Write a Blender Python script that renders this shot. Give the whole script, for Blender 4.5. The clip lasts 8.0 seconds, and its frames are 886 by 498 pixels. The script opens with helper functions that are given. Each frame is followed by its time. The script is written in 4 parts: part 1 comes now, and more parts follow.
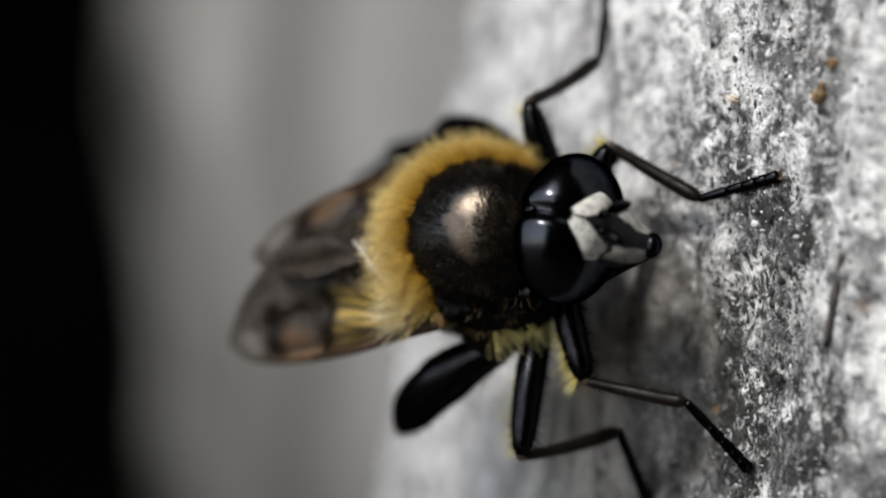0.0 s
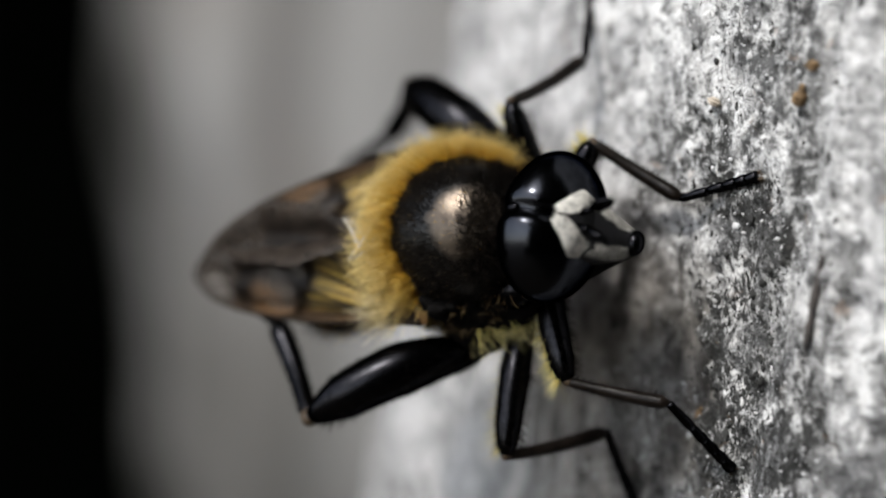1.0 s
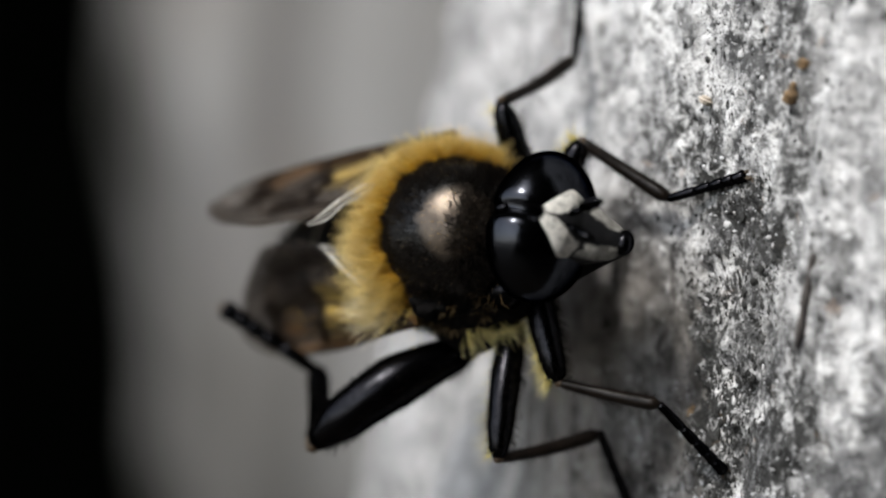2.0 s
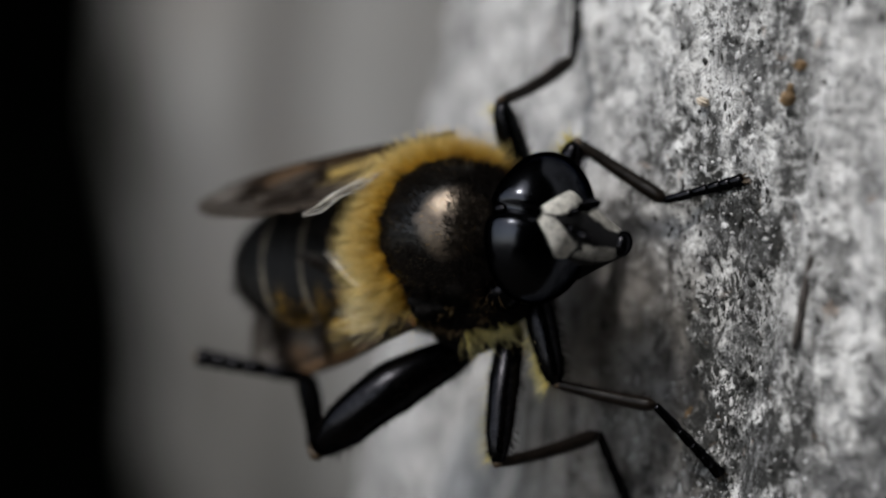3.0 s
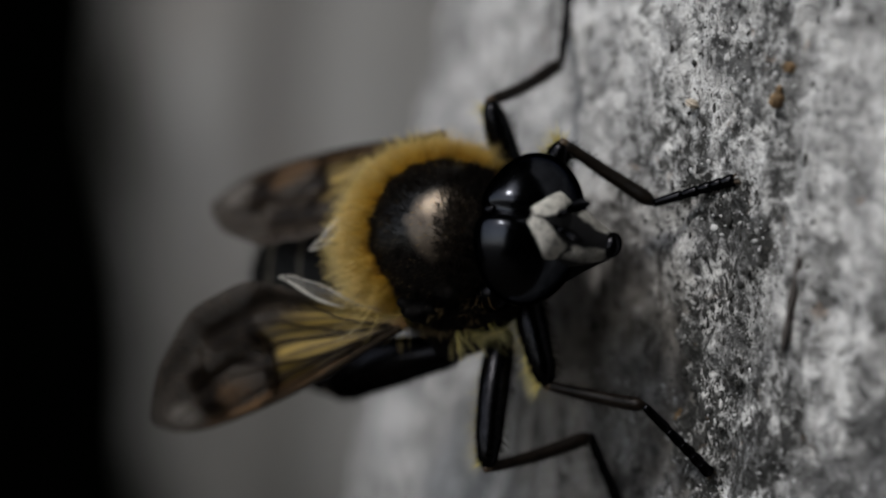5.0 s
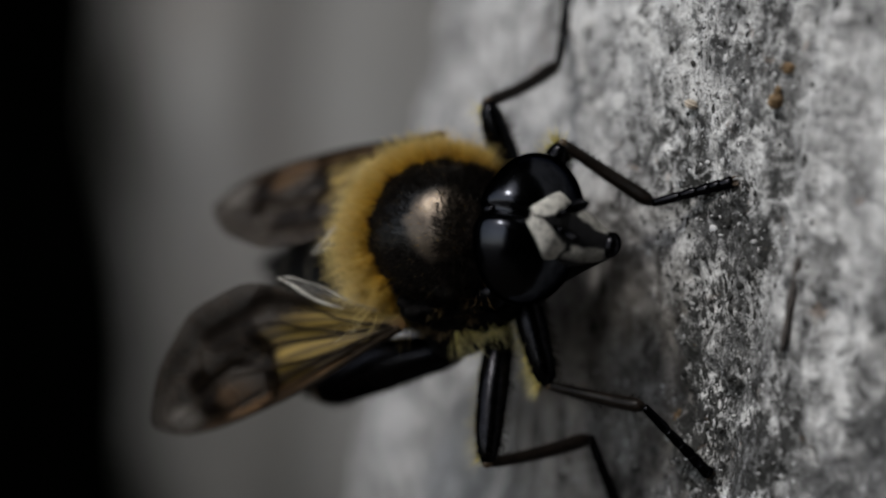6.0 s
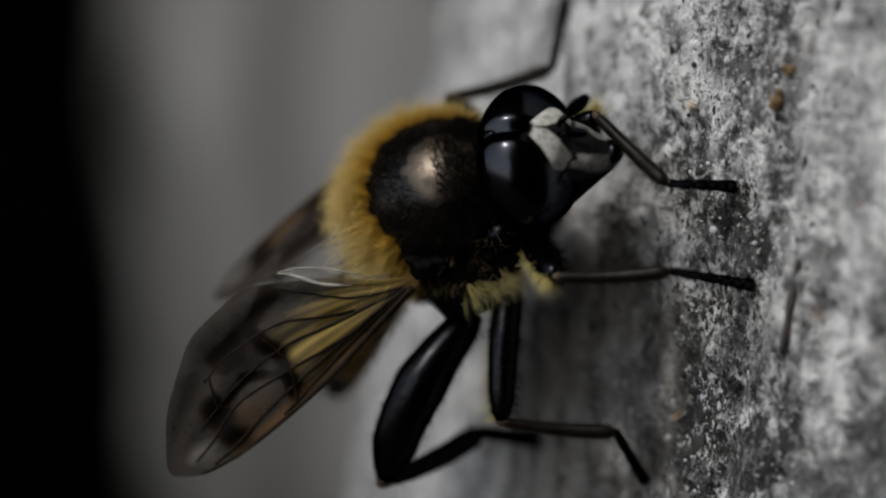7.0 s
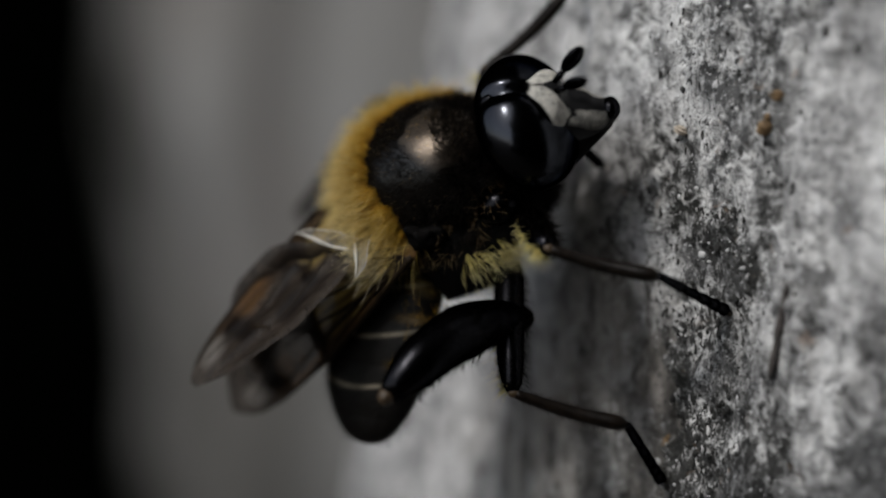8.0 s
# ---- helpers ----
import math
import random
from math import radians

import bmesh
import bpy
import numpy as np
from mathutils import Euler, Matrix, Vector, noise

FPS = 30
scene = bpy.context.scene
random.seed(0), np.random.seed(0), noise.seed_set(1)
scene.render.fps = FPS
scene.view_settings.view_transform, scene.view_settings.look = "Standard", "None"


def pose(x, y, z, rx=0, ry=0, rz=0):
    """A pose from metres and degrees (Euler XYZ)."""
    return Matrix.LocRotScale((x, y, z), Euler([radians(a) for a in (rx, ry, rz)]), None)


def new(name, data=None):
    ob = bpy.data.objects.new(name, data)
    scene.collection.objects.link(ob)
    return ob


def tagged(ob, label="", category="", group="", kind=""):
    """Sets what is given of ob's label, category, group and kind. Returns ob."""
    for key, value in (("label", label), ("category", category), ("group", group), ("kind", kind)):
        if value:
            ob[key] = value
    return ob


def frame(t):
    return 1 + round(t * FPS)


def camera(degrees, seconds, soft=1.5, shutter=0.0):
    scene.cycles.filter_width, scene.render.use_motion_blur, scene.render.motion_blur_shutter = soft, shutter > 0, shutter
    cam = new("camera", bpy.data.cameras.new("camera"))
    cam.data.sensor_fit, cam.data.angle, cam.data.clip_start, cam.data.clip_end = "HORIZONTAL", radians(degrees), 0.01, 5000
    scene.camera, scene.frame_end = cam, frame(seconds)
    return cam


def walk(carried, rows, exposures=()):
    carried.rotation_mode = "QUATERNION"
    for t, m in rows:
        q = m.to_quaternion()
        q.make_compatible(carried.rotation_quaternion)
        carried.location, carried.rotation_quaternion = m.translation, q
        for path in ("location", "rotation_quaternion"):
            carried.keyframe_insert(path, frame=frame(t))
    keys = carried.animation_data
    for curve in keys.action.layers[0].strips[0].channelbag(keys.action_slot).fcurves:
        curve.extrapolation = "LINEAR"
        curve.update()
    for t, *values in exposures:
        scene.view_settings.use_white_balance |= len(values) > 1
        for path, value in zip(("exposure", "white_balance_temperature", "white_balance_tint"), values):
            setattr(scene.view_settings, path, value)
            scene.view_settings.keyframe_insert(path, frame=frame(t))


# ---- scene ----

MM = 0.001
FOCUS = 56.74  # millimetres from the lens to the sharp plane

# -- motion tables --
CAMERA_ROWS = [
    (0, 0.000, 0.000, 0.000),
    (0.5, 0.284, -0.014, -0.176),
    (1, 0.511, 0.061, -0.001),
    (1.5, 0.671, 0.026, 0.091),
    (3, 0.814, 0.078, 0.129),
    (3.5, 0.904, 0.089, 0.099),
    (4, 1.007, 0.093, -0.056),
    (4.5, 1.077, 0.111, 0.073),
    (6, 1.130, 0.154, 0.195),
    (6.5, 1.156, 0.138, 0.099),
    (7, 1.131, 0.157, -0.097),
    (7.5, 1.310, 0.403, -0.022),
    (8, 1.437, 0.843, -0.005),
]
FLY_ROWS = [
    (0, 0.957, 2.100, 0.463, 69.92, -0.00, -38.48),
    (0.5, 1.000, 2.100, 0.483, 69.92, -0.00, -38.48),
    (0.8, 1.003, 2.100, 0.545, 69.92, -0.00, -38.48),
    (1, 1.006, 2.100, 0.587, 69.92, -0.00, -38.48),
    (1.5, 0.943, 2.100, 0.552, 69.92, -0.00, -38.48),
    (3, 0.975, 2.100, 0.572, 69.92, -0.00, -38.48),
    (3.5, 0.937, 2.100, 0.584, 69.92, -0.00, -38.48),
    (4, 0.975, 2.100, 0.580, 69.92, -0.00, -38.48),
    (4.5, 0.982, 2.100, 0.590, 69.92, -0.00, -38.48),
    (6, 0.988, 2.100, 0.617, 69.92, -0.00, -38.48),
    (6.5, 0.950, 2.100, 1.032, 67.78, -6.57, -36.07),
    (7, 0.905, 2.100, 1.688, 63.17, -15.01, -32.86),
    (7.2, 0.993, 2.100, 2.106, 60.97, -16.87, -32.12),
    (7.5, 1.134, 2.100, 2.956, 57.61, -19.67, -30.98),
    (8, 1.166, 2.100, 2.997, 55.61, -19.67, -30.98),
]
FORE_LEFT_knee = [
    (0, 3.155, 2.988, -1.072),
    (0.5, 3.165, 2.972, -0.962),
    (0.8, 3.153, 2.991, -1.002),
    (1, 3.150, 3.002, -1.022),
    (1.5, 3.106, 3.055, -1.080),
    (3, 3.102, 2.994, -0.936),
    (3.5, 3.222, 2.928, -0.795),
    (4, 3.316, 2.847, -0.574),
    (4.5, 3.472, 2.723, -0.299),
    (6, 3.381, 2.761, -0.404),
    (6.5, 3.626, 2.467, -1.068),
    (7, 5.322, 0.835, -0.017),
    (7.2, 2.528, 2.461, -1.558),
    (7.5, 2.627, 3.187, -1.414),
    (8, 2.372, 3.654, -1.541),
]
FORE_LEFT_ankle = [
    (0, 5.623, 1.839, -2.333),
    (0.5, 5.523, 1.827, -2.420),
    (0.8, 5.536, 1.799, -2.381),
    (1, 5.544, 1.780, -2.354),
    (1.5, 5.483, 1.790, -2.404),
    (3, 5.440, 1.747, -2.343),
    (3.5, 5.506, 1.709, -2.311),
    (4, 5.532, 1.671, -2.219),
    (4.5, 5.558, 1.608, -2.145),
    (6, 5.500, 1.636, -2.205),
    (6.5, 5.636, 0.766, -2.505),
    (7, 7.065, -1.478, -0.799),
    (7.2, 3.778, -0.238, -1.169),
    (7.5, 3.779, 0.477, -0.841),
    (8, 3.535, 0.929, -1.069),
]
FORE_LEFT_foot = [
    (0, 7.942, 2.456, -2.334),
    (0.5, 7.845, 2.426, -2.312),
    (0.8, 7.858, 2.400, -2.315),
    (1, 7.867, 2.383, -2.317),
    (1.5, 7.798, 2.420, -2.359),
    (3, 7.770, 2.319, -2.362),
    (3.5, 7.822, 2.333, -2.389),
    (4, 7.830, 2.352, -2.356),
    (4.5, 7.834, 2.341, -2.355),
    (6, 7.805, 2.282, -2.374),
    (6.5, 8.027, 0.972, -2.525),
    (7, 7.910, -0.700, -2.906),
    (7.2, 3.832, 0.517, -3.446),
    (7.5, 3.768, 0.906, -3.202),
    (8, 3.328, 1.303, -3.430),
]
FORE_RIGHT_knee = [
    (0, 3.036, -3.531, -2.305),
    (0.5, 3.001, -3.585, -2.265),
    (0.8, 3.014, -3.608, -2.289),
    (1, 3.024, -3.624, -2.301),
    (1.5, 3.050, -3.627, -2.332),
    (3, 2.842, -3.579, -2.625),
    (3.5, 2.871, -3.572, -2.672),
    (4, 2.853, -3.562, -2.689),
    (4.5, 2.818, -3.570, -2.699),
    (6, 2.839, -3.549, -2.732),
    (6.5, 2.583, -3.747, -2.746),
    (7, 3.896, -3.567, -0.449),
    (7.2, 4.105, -4.369, -0.229),
    (7.5, 3.260, -3.796, -0.921),
    (8, 3.489, -3.753, -0.745),
]
FORE_RIGHT_ankle = [
    (0, 5.920, -3.775, -3.094),
    (0.5, 5.883, -3.816, -3.068),
    (0.8, 5.891, -3.845, -3.104),
    (1, 5.899, -3.866, -3.124),
    (1.5, 5.918, -3.875, -3.174),
    (3, 5.751, -3.864, -3.300),
    (3.5, 5.789, -3.856, -3.308),
    (4, 5.780, -3.839, -3.287),
    (4.5, 5.751, -3.852, -3.263),
    (6, 5.775, -3.883, -3.249),
    (6.5, 5.242, -4.804, -3.646),
    (7, 6.638, -3.588, -1.665),
    (7.2, 6.625, -4.300, -1.854),
    (7.5, 5.808, -4.556, -2.309),
    (8, 5.816, -4.482, -2.493),
]
FORE_RIGHT_foot = [
    (0, 6.864, -4.963, -5.327),
    (0.5, 6.837, -4.980, -5.310),
    (0.8, 6.856, -5.014, -5.339),
    (1, 6.871, -5.037, -5.354),
    (1.5, 6.910, -5.053, -5.392),
    (3, 6.882, -5.157, -5.383),
    (3.5, 6.916, -5.135, -5.403),
    (4, 6.907, -5.098, -5.393),
    (4.5, 6.872, -5.104, -5.377),
    (6, 6.862, -5.135, -5.380),
    (6.5, 6.202, -6.150, -5.781),
    (7, 7.763, -3.155, -4.082),
    (7.2, 7.178, -3.516, -4.378),
    (7.5, 6.258, -4.233, -4.952),
    (8, 6.349, -4.157, -5.120),
]
MIDDLE_LEFT_knee = [
    (0, 0.727, 4.025, -0.087),
    (0.5, 0.637, 3.988, -0.061),
    (0.8, 0.695, 3.947, -0.028),
    (1, 0.726, 3.925, -0.015),
    (1.5, 0.725, 3.942, -0.060),
    (3, 0.756, 3.975, -0.063),
    (3.5, 0.798, 3.992, -0.078),
    (4, 0.777, 4.007, -0.054),
    (4.5, 0.776, 4.017, -0.037),
    (6, 0.709, 3.988, -0.012),
    (6.5, 0.827, 3.534, -0.234),
    (7, -0.442, 4.040, -0.924),
    (7.2, -0.306, 3.747, -0.782),
    (7.5, 0.379, 4.138, -0.857),
    (8, 1.434, 3.423, -0.200),
]
MIDDLE_LEFT_ankle = [
    (0, 1.286, 6.319, -2.247),
    (0.5, 1.318, 6.272, -2.196),
    (0.8, 1.362, 6.229, -2.170),
    (1, 1.385, 6.205, -2.161),
    (1.5, 1.367, 6.222, -2.211),
    (3, 1.349, 6.260, -2.223),
    (3.5, 1.356, 6.254, -2.271),
    (4, 1.300, 6.249, -2.277),
    (4.5, 1.268, 6.229, -2.296),
    (6, 1.187, 6.173, -2.302),
    (6.5, 1.727, 5.675, -2.435),
    (7, 2.315, 4.921, -2.290),
    (7.2, 2.473, 4.606, -2.115),
    (7.5, 3.531, 4.688, -0.795),
    (8, 4.163, 5.092, -0.284),
]
MIDDLE_LEFT_foot = [
    (0, 0.568, 8.846, -2.869),
    (0.5, 0.541, 8.769, -2.866),
    (0.8, 0.581, 8.721, -2.857),
    (1, 0.602, 8.693, -2.859),
    (1.5, 0.580, 8.703, -2.930),
    (3, 0.516, 8.734, -2.916),
    (3.5, 0.548, 8.743, -2.935),
    (4, 0.513, 8.753, -2.908),
    (4.5, 0.512, 8.749, -2.901),
    (6, 0.465, 8.691, -2.952),
    (6.5, 1.393, 8.321, -2.860),
    (7, 2.455, 7.594, -2.639),
    (7.2, 2.635, 7.277, -2.480),
    (7.5, 3.590, 7.301, -1.473),
    (8, 4.266, 7.763, -0.662),
]
MIDDLE_RIGHT_knee = [
    (0, 1.419, -5.805, -2.303),
    (0.5, 1.409, -5.804, -2.299),
    (0.8, 1.432, -5.827, -2.326),
    (1, 1.447, -5.842, -2.343),
    (1.5, 1.648, -5.894, -2.177),
    (3, 1.686, -6.040, -2.227),
    (3.5, 1.696, -6.066, -2.287),
    (4, 1.680, -6.095, -2.297),
    (4.5, 1.591, -6.124, -2.353),
    (6, 1.747, -6.024, -2.159),
    (6.5, 1.781, -5.817, -1.805),
    (7, 0.310, -5.795, -3.252),
    (7.2, 0.192, -5.740, -3.450),
    (7.5, 0.442, -5.898, -3.267),
    (8, 0.928, -6.164, -2.941),
]
MIDDLE_RIGHT_ankle = [
    (0, 2.803, -4.267, -4.743),
    (0.5, 2.833, -4.288, -4.732),
    (0.8, 2.897, -4.325, -4.742),
    (1, 2.939, -4.349, -4.748),
    (1.5, 3.186, -4.420, -4.564),
    (3, 3.257, -4.450, -4.516),
    (3.5, 3.310, -4.452, -4.530),
    (4, 3.336, -4.453, -4.489),
    (4.5, 3.304, -4.467, -4.489),
    (6, 3.365, -4.540, -4.487),
    (6.5, 3.006, -5.439, -4.737),
    (7, 2.875, -5.920, -5.161),
    (7.2, 2.681, -6.053, -5.438),
    (7.5, 2.647, -6.677, -5.451),
    (8, 3.208, -6.761, -5.106),
]
MIDDLE_RIGHT_foot = [
    (0, 2.699, -5.718, -7.017),
    (0.5, 2.727, -5.735, -7.009),
    (0.8, 2.792, -5.785, -7.011),
    (1, 2.835, -5.817, -7.011),
    (1.5, 3.075, -5.899, -6.820),
    (3, 3.107, -5.871, -6.807),
    (3.5, 3.151, -5.859, -6.828),
    (4, 3.170, -5.843, -6.797),
    (4.5, 3.126, -5.849, -6.802),
    (6, 3.046, -5.843, -6.830),
    (6.5, 2.351, -6.320, -7.204),
    (7, 2.229, -6.209, -7.767),
    (7.2, 1.939, -6.343, -8.018),
    (7.5, 2.209, -6.425, -8.104),
    (8, 2.659, -6.892, -7.746),
]
HIND_RIGHT_hip = [
    (0, -0.100, -2.700, -2.300),
    (7, -0.100, -2.700, -2.300),
    (7.5, 0.728, -2.799, -2.294),
    (7.8, 0.724, -3.569, -2.359),
    (8, 0.683, -4.406, -2.452),
]
HIND_RIGHT_knee = [
    (0, -4.135, -4.917, -3.603),
    (0.3, -4.655, -5.546, -2.032),
    (0.5, -4.705, -4.737, -3.054),
    (0.8, -3.707, -5.738, 0.330),
    (1, -3.691, -5.789, 0.293),
    (1.5, -3.478, -6.232, -0.003),
    (3, -3.526, -6.493, -0.613),
    (3.5, -3.501, -6.695, 0.108),
    (4, -4.650, -5.584, -1.928),
    (4.5, -5.285, -3.885, -3.235),
    (6, -5.269, -4.238, -2.581),
    (6.5, -3.552, -6.096, -4.690),
    (7, -3.499, -6.836, -3.008),
    (7.2, -2.838, -7.291, -3.066),
    (7.5, -2.554, -7.252, -3.855),
    (7.8, -0.698, -6.114, -0.557),
    (8, -0.968, -7.376, 0.070),
]
HIND_RIGHT_ankle = [
    (0, -5.293, -2.946, -6.254),
    (0.3, -5.791, -3.439, -4.788),
    (0.5, -5.468, -2.766, -5.768),
    (0.8, -5.995, -2.913, -0.358),
    (1, -6.012, -2.911, 0.144),
    (1.5, -5.444, -3.549, -1.623),
    (3, -5.802, -3.963, -1.843),
    (3.5, -6.109, -5.047, -0.891),
    (4, -7.137, -3.478, -3.680),
    (4.5, -8.721, -2.824, -4.104),
    (6, -8.536, -2.916, -3.707),
    (6.5, -2.100, -4.842, -7.854),
    (7, -2.073, -4.591, -5.580),
    (7.2, -1.421, -5.109, -5.697),
    (7.5, -1.241, -4.837, -6.331),
    (7.8, -0.728, -3.638, -2.099),
    (8, -1.029, -4.233, -1.747),
]
HIND_RIGHT_foot = [
    (0, -6.676, -1.398, -8.326),
    (0.3, -6.950, -1.535, -6.784),
    (0.5, -6.925, -1.148, -8.024),
    (0.8, -9.189, -2.085, -0.334),
    (1, -8.865, -1.340, 0.678),
    (1.5, -7.219, -2.040, 0.714),
    (3, -8.450, -4.035, 0.250),
    (3.5, -8.330, -4.312, 1.529),
    (4, -8.910, -2.029, -1.303),
    (4.5, -11.745, -1.715, -4.824),
    (6, -11.517, -1.913, -4.707),
    (6.5, -2.092, -3.198, -10.715),
    (7, -1.979, -3.594, -8.725),
    (7.2, -1.197, -5.296, -8.984),
    (7.5, -1.023, -5.153, -9.609),
    (7.8, -2.680, -3.505, -3.671),
    (8, -3.416, -3.821, -3.988),
]
HIND_LEFT_knee = [
    (0, -5.029, 4.617, -3.441),
    (0.5, -5.062, 4.338, -3.786),
    (0.8, -3.894, 6.497, -1.711),
    (1, -4.694, 5.468, -1.678),
    (1.5, -5.127, 3.356, -3.512),
    (3, -5.244, 3.048, -3.369),
    (3.5, -5.211, 3.089, -3.473),
    (4, -5.201, 3.105, -3.500),
    (4.5, -5.185, 3.131, -3.537),
    (6, -5.196, 3.132, -3.490),
    (6.5, -5.268, 2.912, -3.403),
    (7, -5.347, 3.689, -3.109),
    (7.2, -5.258, 4.135, -3.008),
    (7.5, -5.134, 4.569, -2.869),
    (8, -4.516, 5.800, -2.070),
]
HIND_LEFT_ankle = [
    (0, -7.648, 4.643, -4.568),
    (0.5, -8.186, 4.344, -5.132),
    (0.8, -6.519, 4.915, -3.784),
    (1, -7.329, 4.916, -4.216),
    (1.5, -8.431, 2.565, -4.978),
    (3, -8.631, 1.988, -4.413),
    (3.5, -8.591, 2.038, -4.550),
    (4, -8.571, 2.061, -4.615),
    (4.5, -8.550, 2.104, -4.682),
    (6, -8.539, 2.148, -4.733),
    (6.5, -8.589, 2.354, -4.936),
    (7, -8.593, 3.719, -4.883),
    (7.2, -8.470, 4.402, -4.825),
    (7.5, -8.276, 5.192, -4.722),
    (8, -7.535, 6.652, -4.031),
]
HIND_LEFT_foot = [
    (0, -10.469, 4.037, -6.168),
    (0.5, -11.185, 3.645, -6.318),
    (0.8, -9.356, 4.233, -5.324),
    (1, -10.184, 4.435, -5.800),
    (1.5, -11.473, 1.369, -5.430),
    (3, -11.585, 0.576, -4.831),
    (3.5, -11.543, 0.622, -4.965),
    (4, -11.519, 0.638, -5.032),
    (4.5, -11.500, 0.683, -5.093),
    (6, -11.491, 0.729, -5.139),
    (6.5, -11.636, 1.476, -5.848),
    (7, -11.608, 3.523, -6.212),
    (7.2, -11.443, 4.415, -6.256),
    (7.5, -11.167, 5.521, -6.278),
    (8, -10.257, 7.184, -5.819),
]
WING_RIGHT = [
    (0, -8.600, -1.079, -0.749, 21.0),
    (0.5, -8.605, -0.951, -0.862, 19.0),
    (0.8, -8.698, 0.048, 0.185, 24.0),
    (1, -8.653, 0.470, 0.774, 25.0),
    (1.2, -8.585, -0.360, -1.365, 30.0),
    (1.5, -8.468, -0.057, -1.995, 40.0),
    (3, -8.210, -1.096, -2.663, 28.0),
    (3.5, -8.411, -1.160, -1.899, 35.0),
    (3.9, -8.193, -1.177, -2.679, 32.0),
    (4, -8.166, -1.582, -2.549, 32.0),
    (4.1, -8.079, -3.194, -0.464, 38.0),
    (4.5, -7.742, -3.908, 0.690, 37.0),
    (6, -7.693, -4.013, 0.636, 37.0),
    (6.5, -7.573, -4.174, 0.956, 50.0),
    (7, -7.016, -5.061, 0.922, 50.0),
    (7.2, -6.842, -5.373, -0.074, 25.0),
    (7.5, -5.626, -6.635, 0.128, 12.000),
    (7.8, -6.501, -5.681, -1.070, 14.000),
    (8, -8.212, -1.297, -2.565, 40.000),
]
WING_LEFT_root = [
    (0, -0.400, 2.950, 0.100),
    (7.2, -0.400, 2.950, 0.100),
    (7.5, -1.265, 2.047, 0.106),
    (8, -1.791, 1.588, 0.211),
]
WING_RIGHT_root = [(0, -0.400, -2.700, 0.100)]
WING_LEFT = [
    (0, -8.076, -3.236, -0.009, 14.0),
    (0.5, -8.127, -3.103, -0.067, 14.0),
    (0.8, -7.975, -3.349, 0.938, 14.0),
    (1, -7.984, -3.285, 1.077, 14.0),
    (1.5, -8.403, -2.166, 0.619, 23.0),
    (3, -8.341, -2.168, 1.190, 34.0),
    (3.5, -8.208, -2.332, 1.698, 34.0),
    (4, -8.219, -2.428, 1.497, 32.0),
    (4.5, -8.525, -1.696, 0.365, 20.0),
    (6, -8.530, -1.709, 0.103, 14.0),
    (6.5, -8.427, -2.099, -0.518, 20.0),
    (7, -7.972, -3.468, -0.324, 19.0),
    (7.2, -6.978, -5.186, 0.311, 19.0),
    (7.5, -6.018, -6.283, 0.039, 8.0),
    (8, -6.206, -6.077, 0.494, 0.0),
]
ABDOMEN = [
    (0, -6.398, -1.206, -1.084, 0),
    (0.5, -6.366, -1.059, -1.381, 0),
    (0.8, -6.348, -0.961, -1.529, 0),
    (1, -6.333, -0.897, -1.626, 0),
    (1.5, -6.408, -1.184, -1.047, 0),
    (3, -6.448, -0.963, 1.031, 0),
    (3.5, -6.185, -1.424, 1.811, 0),
    (4, -6.309, -1.287, 1.449, 0),
    (4.5, -6.536, -0.761, 0.512, 0),
    (6, -6.403, -0.922, -1.310, 0),
    (6.5, -6.260, -1.089, -1.784, 0),
    (7, -5.378, -1.978, -3.274, 12),
    (7.2, -4.825, -2.363, -3.834, 22),
    (7.5, -2.978, -5.531, -2.023, 18),
    (8, -2.845, -5.510, -2.261, 2),
]
HEAD_ROWS = [
    (0, -3.00, -16.00, 0.00),
    (0.5, -3.00, -16.00, 0.00),
    (0.8, -3.00, -16.00, 0.00),
    (1, -3.00, -16.00, 0.00),
    (1.5, -3.00, -16.00, 0.00),
    (3, -3.00, -16.00, 0.00),
    (3.5, -3.00, -16.00, 0.00),
    (4, -3.00, -16.00, 0.00),
    (4.5, -3.00, -16.00, 0.00),
    (6, -3.00, -16.00, 0.00),
    (6.5, -2.25, -16.00, 0.75),
    (7, -1.00, -16.00, 2.00),
    (7.2, 0.20, -16.00, 3.20),
    (7.5, 2.00, -16.00, 5.00),
    (8, 2.00, -16.00, 6.00),
]
# -- end of motion tables --

cam = camera(24.0, 8.0, soft=2.1)
cam.data.dof.use_dof = True
cam.data.dof.focus_distance = FOCUS * MM
cam.data.dof.aperture_fstop = 25.0
walk(cam, [(t, pose(x * MM, -FOCUS * MM, z * MM, 90, roll, 0)) for t, x, z, roll in CAMERA_ROWS],
     exposures=[(0, 1.56), (1.7, 1.62), (3.0, 1.02), (4.5, 0.62), (8.0, 0.61)])

# -- world and sun --
SUN_TRAVEL = Vector((0.42, 0.50, -0.70))
sky_world = bpy.data.worlds.new("sky")
scene.world = sky_world
sky_world.use_nodes = True
wn = sky_world.node_tree.nodes
sky = wn.new("ShaderNodeTexSky")
sky.sky_type = "NISHITA"
sky.sun_disc = False
sky.sun_elevation = radians(48)
sky.sun_rotation = math.atan2(-SUN_TRAVEL.x, -SUN_TRAVEL.y)
haze = wn.new("ShaderNodeHueSaturation")
haze.inputs["Saturation"].default_value = 0.4
sky_world.node_tree.links.new(sky.outputs[0], haze.inputs["Color"])
sky_world.node_tree.links.new(haze.outputs[0], wn["Background"].inputs[0])
